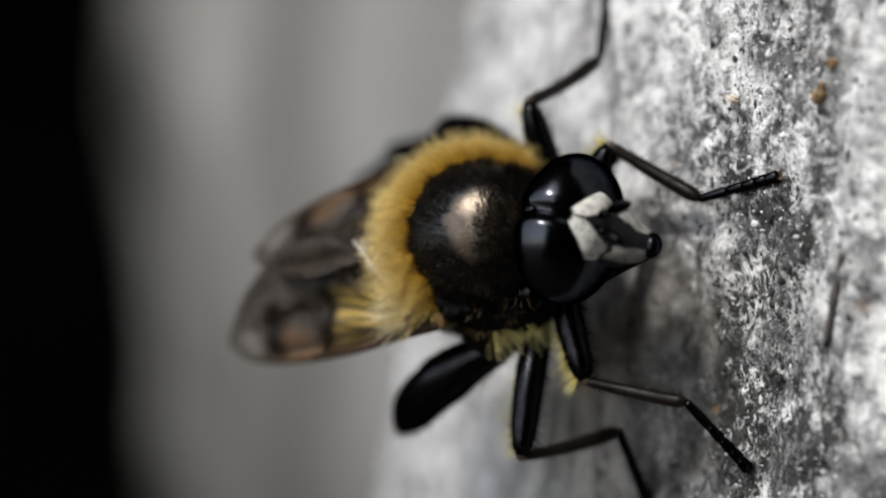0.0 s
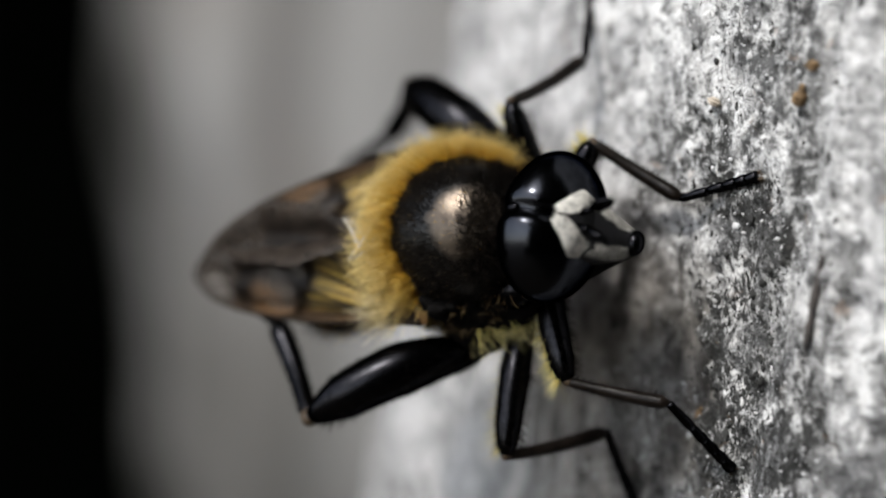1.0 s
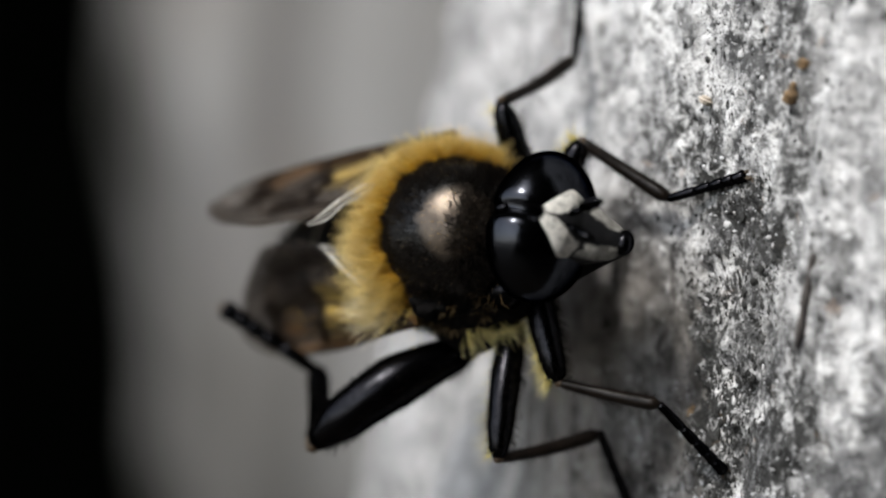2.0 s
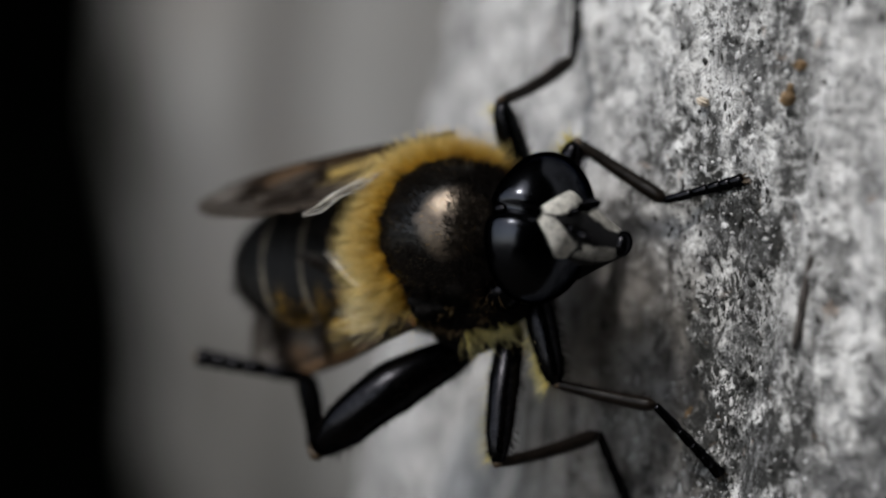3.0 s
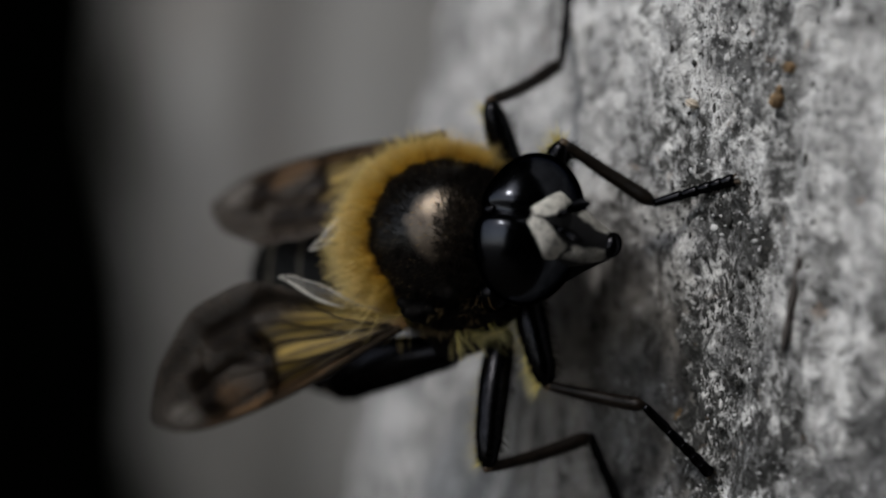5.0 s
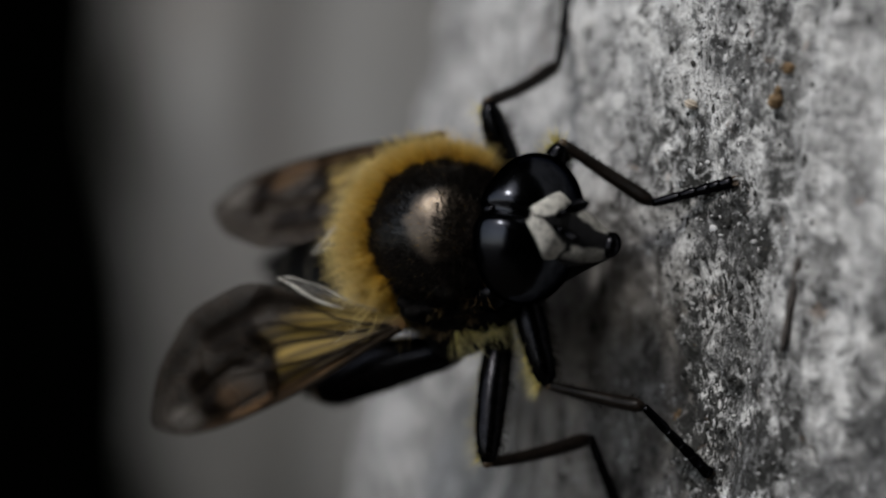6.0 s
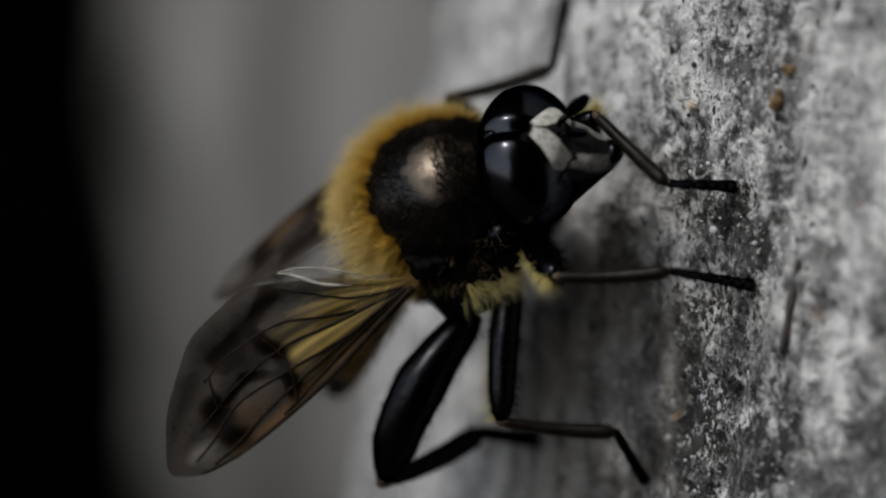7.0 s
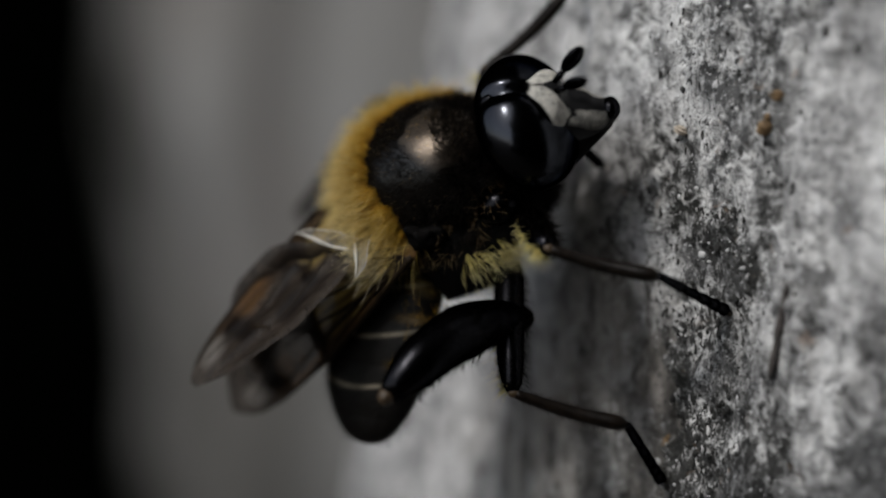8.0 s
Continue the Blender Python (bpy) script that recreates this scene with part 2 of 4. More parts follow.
wn["Background"].inputs[1].default_value = 0.11
sun = new("sun", bpy.data.lights.new("sun", "SUN"))
sun.data.energy = 0.88
sun.data.angle = radians(7)
sun.data.color = (1.0, 0.97, 0.92)
sun.rotation_mode = "QUATERNION"
sun.rotation_quaternion = SUN_TRAVEL.to_track_quat("-Z", "Y")
sun.location = (-0.1, -0.3, 0.5)


# -- materials --
class Nodes:
    """A small wrapper to write node materials in short."""

    def __init__(self, name):
        self.mat = bpy.data.materials.new(name)
        self.mat.use_nodes = True
        self.tree = self.mat.node_tree
        self.bsdf = self.tree.nodes["Principled BSDF"]
        self.out = self.tree.nodes["Material Output"]
        self.coords = self.tree.nodes.new("ShaderNodeTexCoord").outputs["Object"]

    def put(self, socket, value):
        if isinstance(value, (int, float, tuple)):
            if isinstance(value, tuple) and len(value) == 3 and socket.type == "RGBA":
                value = (*value, 1)
            socket.default_value = value
        else:
            self.tree.links.new(value, socket)

    def stretch(self, x, y, z):
        n = self.tree.nodes.new("ShaderNodeMapping")
        self.put(n.inputs["Vector"], self.coords)
        n.inputs["Scale"].default_value = (x, y, z)
        return n.outputs[0]

    def noise(self, per_mm, detail=4.0, rough=0.6, warp=0.0, vector=None):
        n = self.tree.nodes.new("ShaderNodeTexNoise")
        self.put(n.inputs["Vector"], vector or self.coords)
        n.inputs["Scale"].default_value = per_mm / MM
        n.inputs["Detail"].default_value = detail
        n.inputs["Roughness"].default_value = rough
        n.inputs["Distortion"].default_value = warp
        return n.outputs[0]

    def ramp(self, fac, *stops):
        n = self.tree.nodes.new("ShaderNodeValToRGB")
        e = n.color_ramp.elements
        while len(e) < len(stops):
            e.new(0.5)
        for el, (p, c) in zip(e, stops):
            el.position = p
            el.color = (c, c, c, 1) if isinstance(c, (int, float)) else (*c, 1)
        self.put(n.inputs[0], fac)
        return n.outputs[0]

    def mix(self, fac, a, b):
        n = self.tree.nodes.new("ShaderNodeMix")
        n.data_type = "RGBA"
        self.put(n.inputs[0], fac)
        self.put(n.inputs[6], a)
        self.put(n.inputs[7], b)
        return n.outputs[2]

    def math(self, op, a, b=0.0):
        n = self.tree.nodes.new("ShaderNodeMath")
        n.operation = op
        self.put(n.inputs[0], a)
        self.put(n.inputs[1], b)
        return n.outputs[0]

    def attribute(self, name):
        n = self.tree.nodes.new("ShaderNodeAttribute")
        n.attribute_name = name
        return n.outputs["Fac"]

    def island(self):
        return self.tree.nodes.new("ShaderNodeNewGeometry").outputs["Random Per Island"]

    def bump(self, height, depth_mm, strength=1.0):
        n = self.tree.nodes.new("ShaderNodeBump")
        n.inputs["Distance"].default_value = depth_mm * MM
        n.inputs["Strength"].default_value = strength
        self.put(n.inputs["Height"], height)
        self.put(self.bsdf.inputs["Normal"], n.outputs[0])

    def set(self, **values):
        names = {"color": "Base Color", "rough": "Roughness", "metal": "Metallic", "spec": "Specular IOR Level",
                 "coat": "Coat Weight", "coat_rough": "Coat Roughness", "alpha": "Alpha", "sheen": "Sheen Weight",
                 "tint": "Specular Tint", "through": "Transmission Weight", "under": "Subsurface Weight"}
        for key, value in values.items():
            self.put(self.bsdf.inputs[names[key]], value)
        return self.mat


def bark_material():
    n = Nodes("weathered_wood")
    calm = n.attribute("calm")
    crusty = n.attribute("crust")
    grain = n.noise(0.9, 3, 0.6, 0.0, n.stretch(1.6, 1.6, 0.22))
    cover = n.math("MULTIPLY", n.math("SUBTRACT", n.attribute("cover"), 0.5), 0.11)
    blotch = n.math("ADD", n.noise(0.75, 5, 0.68, 0.25, n.stretch(1.1, 1.1, 0.75)), cover)
    speck = n.math("ADD", n.noise(1.9, 4, 0.7, 0.5), n.math("MULTIPLY", cover, 0.6))
    fine = n.noise(5.0, 3, 0.7)
    tuft = n.noise(2.6, 4, 0.7, 0.3, n.stretch(1.3, 1.3, 0.6))
    c = n.mix(n.ramp(grain, (0.34, 0.0), (0.6, 1.0)), (0.52, 0.515, 0.51), (0.80, 0.795, 0.785))
    still = n.math("SUBTRACT", 1.0, n.math("MULTIPLY", calm, 0.62))
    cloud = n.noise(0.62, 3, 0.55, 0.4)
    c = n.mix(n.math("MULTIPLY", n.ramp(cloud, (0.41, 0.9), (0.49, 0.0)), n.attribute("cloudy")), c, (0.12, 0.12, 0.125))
    curl = n.math("ABSOLUTE", n.math("SUBTRACT", n.noise(2.3, 2, 0.5, 1.4), 0.5))
    c = n.mix(n.math("MULTIPLY", n.ramp(curl, (0.0, 0.8), (0.028, 0.0)), n.math("SUBTRACT", 1.0, calm)), c, (0.05, 0.05, 0.05))
    c = n.mix(n.math("MULTIPLY", n.ramp(blotch, (0.43, 1.0), (0.54, 0.0)), still), c, (0.11, 0.11, 0.11))
    c = n.mix(n.math("MULTIPLY", n.ramp(speck, (0.39, 0.8), (0.49, 0.0)), still), c, (0.028, 0.028, 0.028))
    c = n.mix(n.ramp(fine, (0.56, 0.0), (0.66, 0.4)), c, (0.80, 0.80, 0.80))
    c = n.mix(n.math("MULTIPLY", n.ramp(fine, (0.34, 0.45), (0.42, 0.0)), still), c, (0.03, 0.03, 0.03))
    dark = n.math("ADD", n.math("MULTIPLY", crusty, 0.20), tuft)
    c = n.mix(n.math("MULTIPLY", n.ramp(dark, (0.60, 0.0), (0.69, 0.92)), n.ramp(crusty, (0.05, 0.0), (0.3, 1.0))), c, (0.022, 0.022, 0.021))
    crust = n.noise(0.28, 4, 0.7, 0.3)
    c = n.mix(n.math("MULTIPLY", n.math("MULTIPLY", n.ramp(crust, (0.50, 0.0), (0.6, 1.0)), n.ramp(speck, (0.46, 1.0), (0.60, 0.0))), still), c, (0.03, 0.03, 0.028))
    inner = n.mix(n.ramp(grain, (0.38, 0.0), (0.6, 1.0)), (0.10, 0.092, 0.085), (0.42, 0.39, 0.36))
    inner = n.mix(n.math("MULTIPLY", n.attribute("soot"), n.ramp(tuft, (0.42, 1.0), (0.62, 0.55))), inner, (0.02, 0.019, 0.018))
    c = n.mix(n.math("MULTIPLY", n.attribute("bare"), 0.7), c, inner)
    rust = n.noise(0.9, 3, 0.6, 1.0)
    c = n.mix(n.ramp(rust, (0.66, 0.0), (0.73, 0.4)), c, (0.32, 0.2, 0.12))
    n.bump(n.math("ADD", n.math("ADD", speck, n.math("MULTIPLY", fine, 0.6)), n.math("MULTIPLY", tuft, 0.5)), 0.10, 1.0)
    return n.set(color=c, rough=0.9, spec=0.2)


def backdrop_stem_material():
    n = Nodes("smooth_grey_bark")
    band = n.noise(0.045, 3, 0.55, 0.3, n.stretch(1.4, 1.4, 0.2))
    patch = n.noise(0.03, 3, 0.6)
    c = n.mix(n.ramp(band, (0.36, 0.0), (0.62, 1.0)), (0.115, 0.11, 0.102), (0.30, 0.295, 0.288))
    c = n.mix(n.ramp(patch, (0.5, 0.0), (0.7, 0.4)), c, (0.24, 0.205, 0.175))
    # shade of the left flank and foot, painted into the bark colour
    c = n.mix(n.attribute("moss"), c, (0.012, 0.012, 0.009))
    n.bump(n.noise(0.6, 4), 0.3, 0.6)
    return n.set(color=c, rough=0.9, spec=0.2)


def plain_material(name, color, rough, per_mm=3.0, vary=0.35, bump_mm=0.01, **more):
    n = Nodes(name)
    dark = tuple(v * (1 - vary) for v in color)
    light = tuple(min(1, v * (1 + vary)) for v in color)
    f = n.noise(per_mm, 4, 0.6)
    if bump_mm:
        n.bump(n.noise(per_mm * 4, 3), bump_mm, 0.7)
    return n.set(color=n.mix(n.ramp(f, (0.3, 0.0), (0.7, 1.0)), dark, light), rough=rough, **more)


def hair_material(name, dark, light, tip, rough=0.45):
    n = Nodes(name)
    c = n.mix(n.island(), dark, light)
    c = n.mix(n.ramp(n.attribute("along"), (0.35, 0.0), (1.0, 0.8)), c, tip)
    return n.set(color=c, rough=rough, spec=0.06)


def wing_material():
    n = Nodes("wing_membrane")
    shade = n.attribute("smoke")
    ripple = n.noise(2.5, 3, 0.6)
    c = n.mix(n.ramp(ripple, (0.35, 0.0), (0.65, 1.0)), (0.034, 0.027, 0.022), (0.060, 0.048, 0.038))
    c = n.mix(shade, c, (0.007, 0.005, 0.004))
    c = n.mix(n.attribute("amber"), c, (0.40, 0.275, 0.07))
    c = n.mix(n.attribute("sepia"), c, (0.12, 0.06, 0.02))
    c = n.mix(n.attribute("pale"), c, (0.24, 0.22, 0.2))
    n.bump(n.noise(1.6, 3), 0.05, 0.4)
    a = n.math("ADD", n.math("MULTIPLY", shade, 0.35), n.math("MULTIPLY", ripple, 0.2))
    a = n.math("ADD", a, 0.68)
    return n.set(color=c, rough=0.4, spec=0.12, alpha=a)


def face_material():
    n = Nodes("dusted_face")
    d = n.math("MULTIPLY", n.attribute("dust"), n.ramp(n.noise(4.5, 5, 0.7), (0.34, 0.45), (0.58, 1.0)))
    c = n.mix(d, (0.012, 0.012, 0.013), (0.60, 0.58, 0.53))
    n.bump(n.noise(9.0, 3), 0.015, 0.8)
    return n.set(color=c, rough=n.ramp(n.attribute("dust"), (0.0, 0.22), (1.0, 0.7)), spec=0.1)


def thorax_material():
    n = Nodes("bronze_cuticle")
    c = n.mix(n.ramp(n.noise(3.0, 4), (0.35, 0.0), (0.65, 1.0)), (0.055, 0.043, 0.033), (0.115, 0.092, 0.07))
    c = n.mix(n.attribute("bald"), (0.004, 0.0035, 0.003), c)
    n.bump(n.noise(11.0, 4, 0.75), 0.010, 0.8)
    return n.set(color=c, rough=n.ramp(n.noise(5.0, 3), (0.3, 0.19), (0.7, 0.30)), metal=n.math("MULTIPLY", n.attribute("bald"), 0.7), spec=0.3)


def abdomen_material():
    n = Nodes("banded_abdomen")
    c = n.mix(n.attribute("band"), (0.006, 0.0054, 0.0048), (0.24, 0.21, 0.16))
    c = n.mix(n.attribute("amber"), c, (0.24, 0.15, 0.04))
    n.bump(n.noise(7.0, 3), 0.03, 0.8)
    return n.set(color=c, rough=n.ramp(n.noise(4.0, 3), (0.3, 0.42), (0.7, 0.55)), spec=0.12)


BARK = bark_material()
STEM = backdrop_stem_material()
EYE = plain_material("black_eye", (0.034, 0.036, 0.042), 0.18, 20, 0.3, 0.0006, metal=1.0, tint=(0.12, 0.12, 0.14))
CHITIN = plain_material("black_chitin", (0.016, 0.016, 0.018), 0.26, 4, 0.5, 0.006, metal=1.0, tint=(0.12, 0.12, 0.13))
MATT = plain_material("matt_black", (0.004, 0.0036, 0.0034), 0.8, 4, 0.4, 0.01, spec=0.06)
BROWN = plain_material("brown_chitin", (0.008, 0.0055, 0.004), 0.4, 3, 0.6, 0.012, spec=0.16)
PALE = plain_material("pale_joint", (0.055, 0.034, 0.016), 0.5, 5, 0.4, 0.005)
FACE = face_material()
THORAX = thorax_material()
ABDOMEN_SKIN = abdomen_material()
WING = wing_material()
VEIN = plain_material("wing_vein", (0.018, 0.012, 0.007), 0.5, 4, 0.5, 0, spec=0.08)
ALULA = plain_material("pale_lobe", (0.46, 0.44, 0.4), 0.14, 3, 0.5, 0.14, alpha=0.36)
# white colour stands in for glints along the glassy lobe's edges
RIM = plain_material("painted_glint", (0.68, 0.66, 0.6), 0.2, 3, 0.15, 0)
GOLD_HAIR = hair_material("golden_hair", (0.22, 0.095, 0.003), (0.72, 0.39, 0.02), (0.80, 0.55, 0.13))
TAN_HAIR = hair_material("tan_hair", (0.05, 0.032, 0.014), (0.16, 0.105, 0.05), (0.30, 0.23, 0.13))
LONG_HAIR = hair_material("yellow_hair", (0.42, 0.25, 0.04), (0.68, 0.45, 0.09), (0.84, 0.70, 0.34))
WHITE_HAIR = hair_material("whitish_hair", (0.5, 0.38, 0.14), (0.72, 0.6, 0.34), (0.88, 0.82, 0.62))
PALE_HAIR = hair_material("pale_yellow_hair", (0.66, 0.54, 0.14), (0.8, 0.7, 0.3), (0.88, 0.82, 0.5))
BLACK_HAIR = hair_material("black_hair", (0.002, 0.0018, 0.0016), (0.008, 0.006, 0.004), (0.012, 0.008, 0.006), 0.6)
RUST = plain_material("rusty_flake", (0.25, 0.16, 0.08), 0.75, 3, 0.6, 0.05)
TWIG = plain_material("dark_splinter", (0.07, 0.06, 0.055), 0.8, 3, 0.5, 0.05)
CRUMB = plain_material("lichen_crust", (0.55, 0.55, 0.55), 0.9, 1.2, 0.45, 0.04)
SOOT = plain_material("black_crust", (0.035, 0.035, 0.033), 0.9, 1.5, 0.6, 0.03)
CREAM = plain_material("cream_seed", (0.6, 0.52, 0.42), 0.6, 3, 0.2, 0.02)
SOIL = plain_material("leaf_litter", (0.035, 0.028, 0.02), 0.95, 0.05, 0.6, 2.0)
# deep shade of the backdrop is put into this near-black colour
SHADE = plain_material("shade_black", (0.002, 0.0024, 0.0018), 1.0, 0.02, 0.7, 0, spec=0.0)


# -- mesh helpers; all shapes are given in millimetres --
class Shape:
    def __init__(self):
        self.v, self.f, self.values, self.count = [], [], {}, 0

    def add(self, verts, faces, **values):
        verts = np.asarray(verts, float)
        self.v.append(verts)
        self.f.extend([tuple(int(i) + self.count for i in f) for f in faces])
        for key in set(self.values) | set(values):
            self.values.setdefault(key, [np.zeros(self.count)])
            self.values[key].append(np.broadcast_to(np.asarray(values.get(key, 0.0), float), (len(verts),)))
        self.count += len(verts)
        return self

    def mesh(self, name, smooth=True):
        me = bpy.data.meshes.new(name)
        me.from_pydata((np.concatenate(self.v) * MM).tolist(), [], self.f)
        for key, chunks in self.values.items():
            me.attributes.new(key, "FLOAT", "POINT").data.foreach_set("value", np.concatenate(chunks).astype(np.float32))
        me.polygons.foreach_set("use_smooth", [smooth] * len(me.polygons))
        me.update()
        return me


def part(name, shape, material, parent=None, label="", smooth=True):
    me = shape.mesh(name, smooth)
    me.materials.append(material)
    ob = new(name, me)
    ob.parent = parent
    return tagged(ob, label) if label else ob


def thing(name, label, category, group="", kind=""):
    return tagged(new(name), label, category, group, kind)


def grid_faces(nu, nv, wrap=False):
    faces = []
    for i in range(nu - 1):
        for j in range(nv if wrap else nv - 1):
            k = (j + 1) % nv
            faces.append((i * nv + j, i * nv + k, (i + 1) * nv + k, (i + 1) * nv + j))
    return faces


def tube(points, radii, n=10, flat=1.0):
    """Rings round a bent line, closed at both ends. flat: how far each ring is squeezed."""
    p = np.asarray(points, float)
    d = np.gradient(p, axis=0)
    d /= np.maximum(np.linalg.norm(d, axis=1), 1e-9)[:, None]
    ref = np.array((0.0, 0.0, 1.0)) if abs(d[:, 2]).max() < 0.95 else np.array((0.0, 1.0, 0.0))
    a = np.cross(d, ref)
    a /= np.maximum(np.linalg.norm(a, axis=1), 1e-9)[:, None]
    b = np.cross(a, d)
    ang = np.linspace(0, 2 * np.pi, n, endpoint=False)
    r = np.asarray(radii, float)[:, None, None]
    v = p[:, None] + r * (np.cos(ang)[None, :, None] * a[:, None] * flat + np.sin(ang)[None, :, None] * b[:, None])
    faces = grid_faces(len(p), n, True)
    faces += [tuple(range(n))[::-1], tuple(range((len(p) - 1) * n, len(p) * n))]
    return v.reshape(-1, 3), faces


def ball(center, radii, nu=24, nv=32, power=1.0):
    """A rounded body; power below 1 squares it off."""
    th = np.linspace(0.001, np.pi - 0.001, nu)
    ph = np.linspace(0, 2 * np.pi, nv, endpoint=False)
    T, P = np.meshgrid(th, ph, indexing="ij")
    d = np.stack([np.sin(T) * np.cos(P), np.sin(T) * np.sin(P), np.cos(T)], -1).reshape(-1, 3)
    d = np.sign(d) * abs(d) ** power
    return d * np.asarray(radii) + np.asarray(center), grid_faces(nu, nv, True)


def hair_coat(roots, ways, lengths, thick=0.011, droop=(0, 0, 0), wild=0.2, rng=None, clump=0.0):
    """Fine tapered hairs, each a bent three-sided spike."""
    s = Shape()
    n = len(roots)
    ways = ways + rng.normal(0, wild, (n, 3))
    if clump:
        ways = ways + clump * np.stack([fractal(roots, 2.6, 2, 61 + i) for i in range(3)], 1)
    ways /= np.linalg.norm(ways, axis=1)[:, None]
    side = np.cross(ways, rng.normal(0, 1, (n, 3)))
    side /= np.linalg.norm(side, axis=1)[:, None]
    other = np.cross(ways, side)
    rows = []
    for k, w in ((0.0, 1.0), (0.55, 0.75), (1.0, 0.12)):
        mid = roots + ways * (lengths * k)[:, None] + (np.asarray(droop)[None] + side * 0.15) * (lengths * k * k)[:, None]
        for a in (0, 2.094, 4.189):
            rows.append(mid + (side * math.cos(a) + other * math.sin(a)) * thick * w)
    v = np.stack(rows, 1).reshape(-1, 3)
    base = ((0, 1, 4, 3), (1, 2, 5, 4), (2, 0, 3, 5), (3, 4, 7, 6), (4, 5, 8, 7), (5, 3, 6, 8))
    faces = [tuple(9 * i + q for q in f) for i in range(n) for f in base]
    s.add(v, faces, along=np.tile(np.repeat((0.0, 0.55, 1.0), 3), n))
    return s


def fractal(p, scale, octaves, seed):
    """Smooth value noise on an array of points, about -1 to 1."""
    rng = np.random.RandomState(seed)
    table = rng.uniform(-1, 1, 4096)
    total, amp = np.zeros(len(p)), 1.0
    q = p * scale
    for _ in range(octaves):
        i = np.floor(q).astype(int)
        f = q - i
        f = f * f * (3 - 2 * f)
        acc = 0
        for dx in (0, 1):
            for dy in (0, 1):
                for dz in (0, 1):
                    h = ((i[:, 0] + dx) * 73856093 ^ (i[:, 1] + dy) * 19349663 ^ (i[:, 2] + dz) * 83492791) & 4095
                    w = (f[:, 0] if dx else 1 - f[:, 0]) * (f[:, 1] if dy else 1 - f[:, 1]) * (f[:, 2] if dz else 1 - f[:, 2])
                    acc = acc + table[h] * w
        total = total + amp * acc
        amp *= 0.5
        q = q * 2.03 + 11.7
    return total


# -- the leaning stem that the fly stands on --
STEM_R = 42.0
STEM_X, STEM_Y = 41.64, 25.85
LEAN_X, LEAN_Y = 0.18, 0.22


def bark_turn(theta):
    """The bark's marks are laid out on a stem of 48 mm; this turns them so that they keep their spacing on this one."""
    d = np.degrees(theta) - 52
    return np.radians(52 + np.where(d < 54, d * 8 / 7, 61.714 + (d - 54) * (339.429 - 61.714) / 288))


def stem_point(theta, z, lift=0.0):
    """A point of the stem's bark; theta is the angle from the camera's side round to the left."""
    theta, z = np.broadcast_arrays(np.asarray(theta, float), np.asarray(z, float))
    turn = bark_turn(theta)
    n = np.stack([-np.sin(turn), -np.cos(turn), np.zeros_like(turn)], -1)
    c = np.stack([STEM_X + LEAN_X * z, STEM_Y - LEAN_Y * z, z], -1)
    p = c + n * STEM_R
    flat = p.reshape(-1, 3)
    along = flat.copy()
    along[:, 2] *= 0.16
    along[:, 0] -= LEAN_X * flat[:, 2]
    along[:, 1] += LEAN_Y * flat[:, 2]
    h = 0.45 * fractal(along, 0.22, 2, 1) + 0.22 * fractal(along, 0.9, 3, 2) + 0.10 * fractal(flat, 1.5, 3, 3)
    h = h + 0.05 * np.maximum(0, fractal(flat, 4.0, 2, 4)) * 2
    h = h - 0.45 * bare_patch(theta, z).ravel()
    return p + n * (h.reshape(theta.shape)[..., None] + lift)


def bare_patch(theta, z):
    """Where the crust has come off and darker, smoother bark shows: 0 to 1."""
    theta, z = np.broadcast_arrays(np.asarray(theta, float), np.asarray(z, float))
    deg = np.degrees(theta)
    wob = 0.35 * np.sin(z * 2.1) + 0.2 * np.sin(z * 5.3 + 1) + 0.1 * np.sin(z * 13)
    right = np.clip((deg - (52.9 + 0.31 * (z + 1.55) + wob)) / 0.5, 0, 1)
    left = np.clip((65 + 1.5 * np.sin(z * 0.9) - deg) / 5, 0, 1)
    top = np.clip((0.9 + 0.9 * np.sin(deg * 0.9) - z) / 2.2, 0, 1)
    return right * left * top * np.clip((z + 30) / 8, 0, 1)


def lichen_cover(theta, z):
    """How thickly the white lichen covers the bark: 0 thin and dark, 0.5 usual, 1 closed."""
    deg = np.degrees(theta)
    p = np.stack([deg.ravel() * 0.8, 0 * deg.ravel(), z.ravel()], 1)
    wave = fractal(p, 0.25, 3, 71).reshape(deg.shape)
    closed = np.clip((deg - 57 + 0.5 * z + 2 * wave) / 3, 0, 1) * np.clip((z + 9 + 1.5 * wave) / 3, 0, 1)
    thin = np.clip((48.5 - deg + 2 * wave) / 2, 0, 1) * np.clip((1 - z + 2 * wave) / 3, 0, 1)
    closed = np.maximum(closed, 0.8 * np.clip((47.5 - deg + wave) / 2, 0, 1) * np.clip((z + 1 + 2 * wave) / 3, 0, 1))
    return 0.5 + 0.5 * closed - 0.35 * thin + 0.12 * wave


def calm_zone(theta, z):
    """Where the lichen lies smooth and even, with few black specks: 0 to 1."""
    deg = np.degrees(theta)
    p = np.stack([deg.ravel() * 0.8, 0 * deg.ravel(), z.ravel()], 1)
    wave = fractal(p, 0.4, 3, 72).reshape(deg.shape)
    return np.clip(np.clip((50.4 - deg + 0.8 * wave) / 0.9, 0, 1) * np.clip((z + 5) / 6, 0.3, 1) + 0.45 * np.clip((deg - 54.6 + 1.2 * wave) / 1.5, 0, 1), 0, 1)


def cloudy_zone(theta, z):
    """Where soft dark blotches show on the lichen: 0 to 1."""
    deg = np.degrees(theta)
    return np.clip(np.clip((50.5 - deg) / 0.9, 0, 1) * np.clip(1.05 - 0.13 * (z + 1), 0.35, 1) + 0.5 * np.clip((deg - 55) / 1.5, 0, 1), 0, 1)


